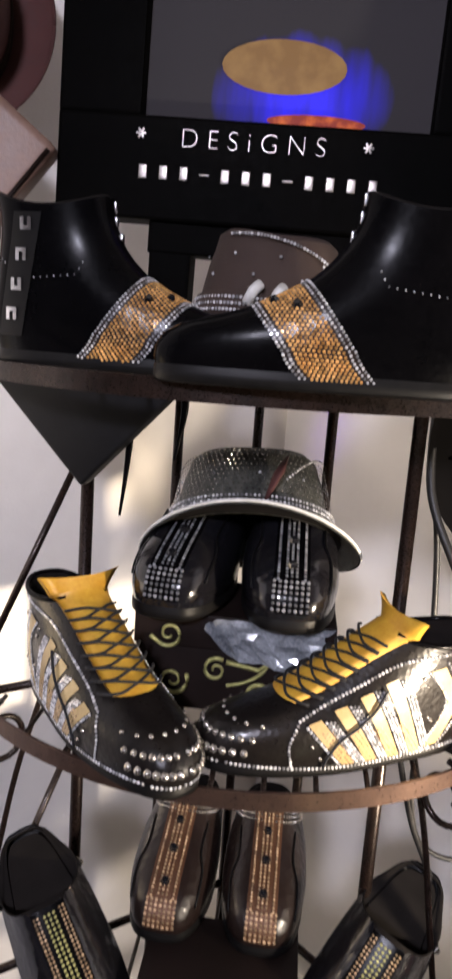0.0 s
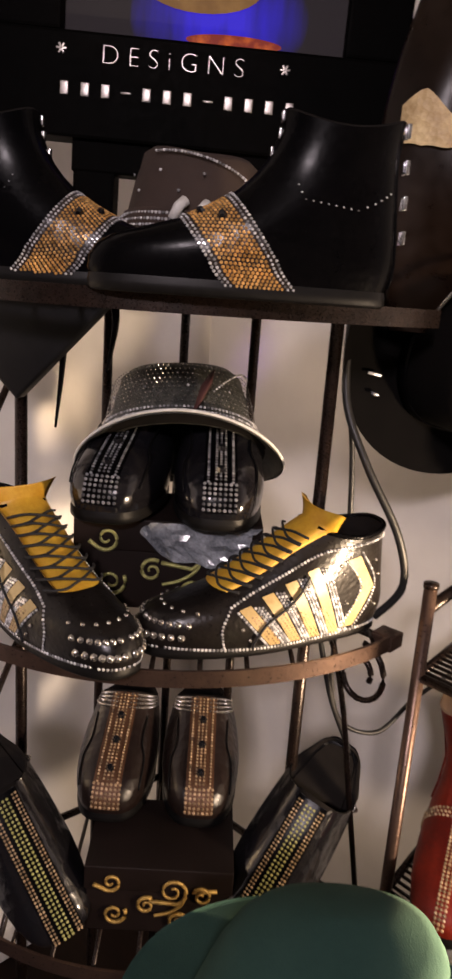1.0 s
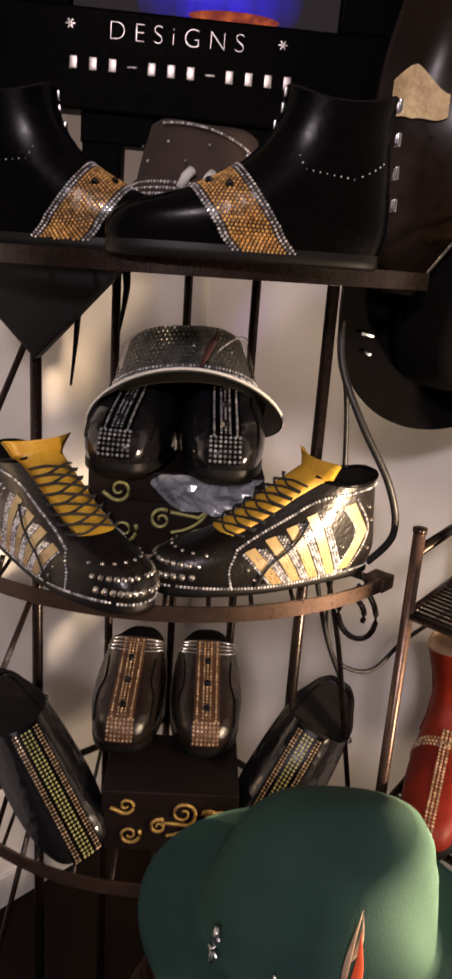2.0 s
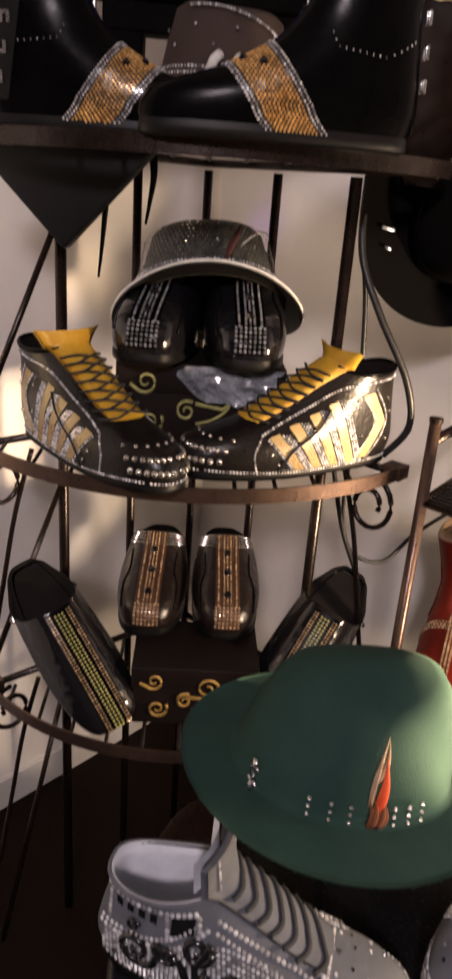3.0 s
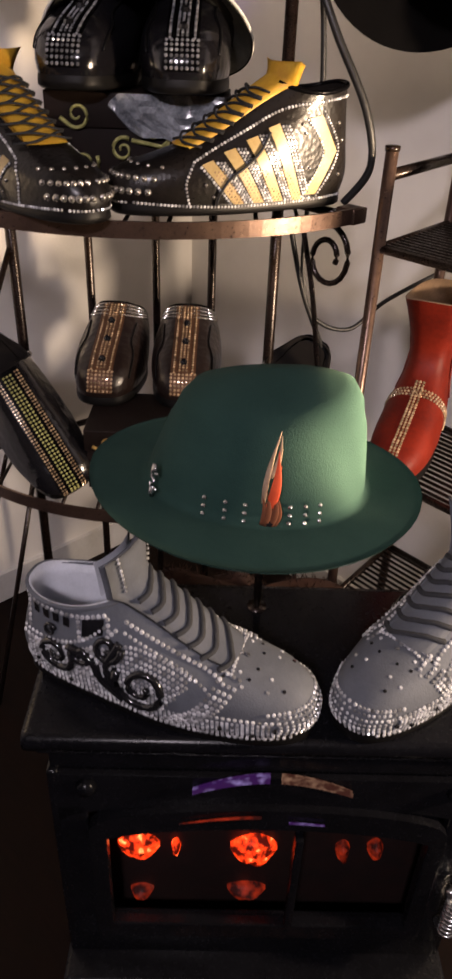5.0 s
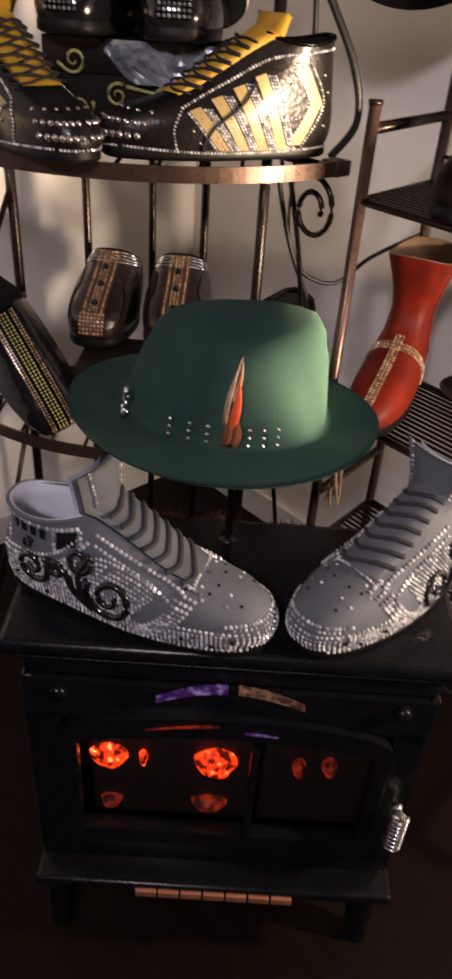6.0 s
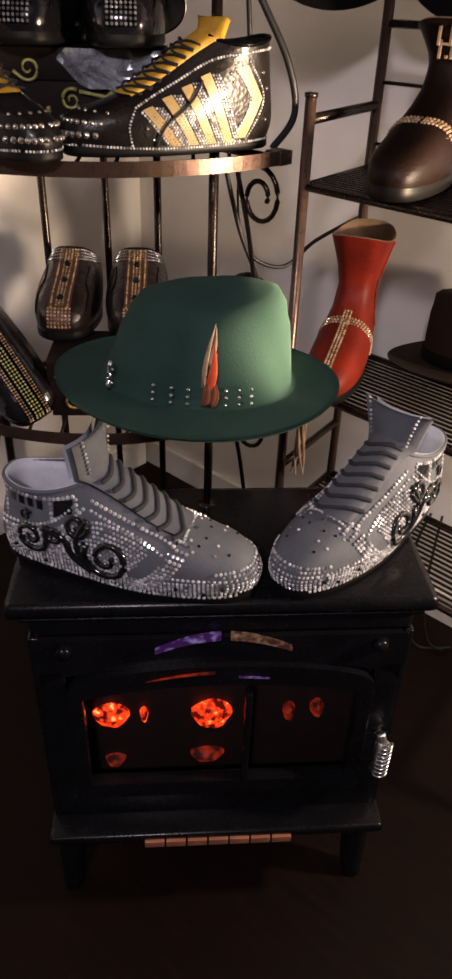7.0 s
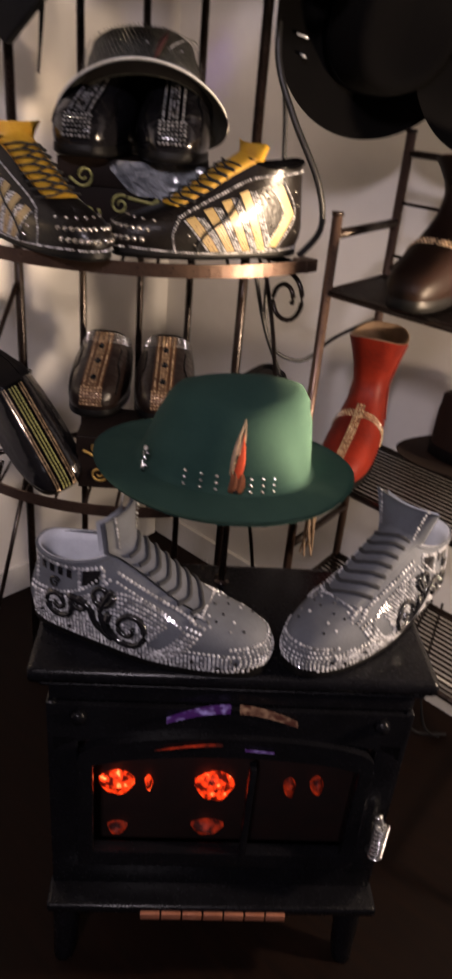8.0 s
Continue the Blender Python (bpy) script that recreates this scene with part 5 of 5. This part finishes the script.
part("picture_ember", blob(0.05, 0.150, 0.062, 0.009), FIRE, sign, "orange strip in the picture", False)
text = bpy.data.curves.new("lettering", "FONT")
text.body, text.size, text.offset, text.extrude, text.space_character = "DESiGNS", 0.033, -0.0011, 0.0012, 1.55
text.align_x = "CENTER"
text.materials.append(LETTER)
lett = new("lettering", text)
lett.parent = sign
lett.matrix_basis = pose(-0.024, -0.0265, 0.104, 90, 0, 0)
tagged(lett, "silver capital lettering")
for x in (-0.165, 0.118):
    part("star_mark", merge(*[box((0.013, 0.002, 0.0025), (x, -0.0265, 0.118), 0.0004, Matrix.Rotation(math.pi / 3 * k, 4, "Y")) for k in range(3)]), LETTER, sign)
for i in range(12):
    if i not in (3, 7):
        part("plain_bar", box((0.0105, 0.002, 0.016), (-0.16 + 0.0262 * i, -0.0265, 0.073), 0.001), LETTER, sign, "plain silver bar")
    else:
        part("plain_bar", box((0.013, 0.002, 0.0025), (-0.16 + 0.0262 * i, -0.0265, 0.073), 0.001), LETTER, sign, "plain silver bar")
part("stand_neck", box((0.055, 0.05, 0.18), (-0.12, 0.01, -0.07), 0.004), CARD, sign, smooth=False)
part("stand_foot", box((0.16, 0.10, 0.012), (-0.10, 0.0, -0.163), 0.003), CARD, sign, smooth=False)

# ---- hanging things ----
slab = thing("hanging_pouch", pose(-0.235, 0.985, 1.437, 0, 44, -14), "flat black leather pouch hanging corner down with ribbons", "pouch")
part("pouch_body", box((0.19, 0.022, 0.19), (0.0, 0, 0.0), 0.004), POUCH, slab)
part("pouch_edge", box((0.012, 0.028, 0.19), (-0.098, 0, 0.0), 0.003), POUCH, slab)
for x, z0, n in ((-0.185, 1.37, 0.10), (-0.125, 1.40, 0.06)):
    rib = thing("ribbon", pose(x, 0.985, z0), "thin black ribbon end hanging from the pouch", "ribbon")
    part("ribbon_strip", tube(smooth_line([(0, 0, 0.03), (0.003, -0.002, 0), (-0.001, 0.002, -n * 0.5), (-0.006, 0, -n)], 5), lambda t: 0.006 * (1 - 0.75 * t), 6, 0.25, (0, 1, 0)), BLACK, rib)

bh, _, _ = hat("black_felt_hat", pose(0.33, 1.10, 1.392, 98, 10, 16), BFELT, "black felt hat hanging with its brim upright", 0.095, 0.11, 0.11, 0.180, 0.180, BLACK, dent=0.015, curl=0.012, taper=0.86)
part("buckle", merge(box((0.020, 0.004, 0.003), (-0.125, -0.06, 0.012), 0.001), box((0.008, 0.004, 0.008), (-0.115, -0.085, 0.012), 0.001)), GEM, bh, "small rhinestone buckle")
hat("black_felt_hat", pose(0.545, 1.06, 1.375, 98, 4, 10), BFELT, "black felt hat hanging above the wire rack", 0.095, 0.11, 0.10, 0.178, 0.178, BLACK, dent=0.015, curl=0.012, taper=0.86)
bag = thing("brown_satin_bag", pose(0.34, 1.05, 1.61), "dark brown satin bag with a cream snakeskin patch", "bag")
part("bag_body", grid(lambda u, v: (0.16 * math.cos(2 * math.pi * u) * (0.8 + 0.25 * math.sin(math.pi * v)), (0.05 + 0.007 * math.sin(26 * u + 5 * v) + 0.005 * math.sin(41 * u - 9 * v + 1)) * math.sin(2 * math.pi * u) * math.sin(math.pi * min(max(v, 0.03), 0.97)) ** 0.5, -0.2 + 0.4 * v), 120, 30, close_u=True), SATIN, bag)
part("patch", grid(lambda u, v: (-0.150 + 0.065 * u, -0.006 - 0.05 * math.sqrt(max(1 - ((-0.150 + 0.065 * u) / 0.165) ** 2, 0)), 0.03 + 0.055 * (v - 0.5) * (1.1 - 1.0 * abs(u - 0.35)) + 0.008 * math.sin(5 * u)), 12, 6), CREAM, bag, "cream snakeskin patch")
part("strap", tube([(-0.10, -0.055, -0.19), (0.02, -0.06, -0.02), (0.12, -0.05, 0.14)], 0.0022, 6), SILVER, bag, "thin silver chain strap")
mar, _, _ = hat("maroon_hat", pose(-0.505, 1.2, 1.875, 90, 0, 20), MAROON, "maroon felt hat hanging on the wall", 0.085, 0.1, 0.10, 0.14, 0.14, DKFELT, (0.002, 0.026), MAROON)
tl = thing("tan_leather_bag", pose(-0.455, 1.12, 1.66, 0, 38, 10), "tan leather bag hanging beside the screen", "bag")
part("bag_body", box((0.16, 0.05, 0.22), (0, 0, 0), 0.012), TANLEATHER, tl)
part("bag_trim", tube([(0.075, -0.027, -0.10), (0.075, -0.027, 0.10)], 0.003, 6), DARKB, tl)

# ---- wire rack ----
red = shaft_boot(facing(0.424, 1.085, 0.672, 246), RED, PALEGOLD, "red leather boot with a pale gold rhinestone T-strap", 0.238)
shaft_boot(facing(0.525, 1.045, 1.0, 236) @ Matrix.Scale(1.06, 4), DARKB, PALEGOLD, "dark brown boot with gold rhinestone band and gold marks", 0.20, "cowboy_boot", True)
low_hat, _, _ = hat("brown_wide_hat", pose(0.615, 0.965, 0.700, -8, 0, 20), DKFELT, "dark brown wide-brimmed felt hat on the wire shelf", 0.085, 0.10, 0.125, 0.155, 0.16, BFELT, dent=0.015, curl=0.01)

# ---- cables, fur ----
cab = thing("power_cable", Matrix.Identity(4), "black power cable hanging behind the rack", "cable")
part("cord", tube(smooth_line([(0.165, 1.06, 1.42), (0.168, 1.05, 1.32), (0.20, 1.03, 1.24), (0.25, 1.02, 1.15), (0.265, 1.02, 1.08), (0.235, 1.03, 1.03)], 8), 0.0055, 8), CABLE, cab)
part("cord", tube(smooth_line([(0.168, 1.08, 1.36), (0.19, 1.09, 1.25), (0.20, 1.09, 1.12), (0.2, 1.09, 1.03)], 8), 0.004, 8), CABLE, cab)
part("cord", tube(smooth_line([(0.185, 1.03, 1.02), (0.187, 1.03, 0.93), (0.21, 1.04, 0.86), (0.27, 1.06, 0.835), (0.33, 1.10, 0.87), (0.42, 1.16, 0.90)], 8), 0.0035, 8), CABLE, cab)
part("cord", tube(smooth_line([(0.16, 1.02, 1.01), (0.19, 1.03, 0.9), (0.235, 1.05, 0.79), (0.24, 1.06, 0.72), (0.20, 1.08, 0.66)], 8), 0.004, 8), CABLE, cab)

rf = random.Random(9)
fur = thing("brown_throw", pose(0.14, 0.865, 0), "dark brown shaggy throw heaped on the floor behind the stove", "throw")


def heap(u, v):
    """A soft, flat-topped pile: v runs from its middle to its foot."""
    a = 2 * math.pi * u
    c, t = math.cos(a), math.sin(a)
    sq = (abs(c) ** 3.2 + abs(t) ** 3.2) ** (-1 / 3.2)
    r = v * sq * (1 + 0.04 * math.sin(5 * a + 1) * v)
    z = 0.445 * (1 - v ** 5) ** 0.6 * (1 + 0.05 * math.sin(3 * a + 0.5) * v + 0.03 * math.sin(7 * a + 4 * v)) + 0.03 * c * -v * (1 - v)
    return (0.27 * r * c, 0.125 * r * t, max(z, 0.002))


part("throw_body", grid(heap, 72, 26, close_u=True, flip=True), ROPE, fur)
tuft = []
for _ in range(1500):
    p = Vector(heap(rf.random(), math.sqrt(rf.random()) * 0.98))
    d = Vector((rf.uniform(-1, 1), rf.uniform(-1, 1), 1.2)).normalized()
    tuft.append(tube([p - d * 0.002, p + d * rf.uniform(0.008, 0.018)], lambda t: 0.0011 * (1 - 0.8 * t), 3))
part("fur", merge(*tuft), ROPE, fur, kind="stuff")

# ---- small hanging things ----
tas = thing("rope_tassel", pose(0.305, 0.915, 0.50), "frayed brown rope tassel hanging from the wire shelf", "tassel")
for k in range(5):
    part("strand", tube(smooth_line([(0.004 * math.cos(k * 1.26), 0.004 * math.sin(k * 1.26), 0.165), (0.006 * math.cos(k * 1.26 + 1), 0.006 * math.sin(k * 1.26 + 1), 0.10),
                                     (0.008 * math.cos(k * 1.26 + 2), 0.008 * math.sin(k * 1.26 + 2), 0.045), (0.012 * math.cos(k * 1.26 + 3), 0.012 * math.sin(k * 1.26 + 3), 0.0)], 6), lambda t: 0.0042 - 0.002 * t, 6), PALEF, tas)
clip = thing("gold_clip", pose(0.02, 0.60, 0.80, 0, 12, 20), "small gold clip hanging under the hat brim", "clip")
part("clip_jaw", box((0.010, 0.004, 0.030), (0, 0, 0), 0.0015), GOLD, clip)
part("clip_ring", tube([(0.006 * math.cos(i * math.pi / 8), 0, 0.021 + 0.006 * math.sin(i * math.pi / 8)) for i in range(17)], 0.0012, 6), GOLD, clip)
loop = thing("floor_cable", Matrix.Identity(4), "thin black cable looping down beside the stove", "cable")
part("cord", tube(smooth_line([(0.60, 0.98, 0.36), (0.575, 0.96, 0.30), (0.56, 0.93, 0.20), (0.575, 0.92, 0.10), (0.62, 0.93, 0.03), (0.70, 0.95, 0.006)], 8), 0.0032, 8), CABLE, loop)
part("cord", tube(smooth_line([(0.62, 0.97, 0.36), (0.61, 0.95, 0.28), (0.605, 0.93, 0.17), (0.63, 0.92, 0.06), (0.68, 0.94, 0.006)], 8), 0.0028, 8), CABLE, loop)
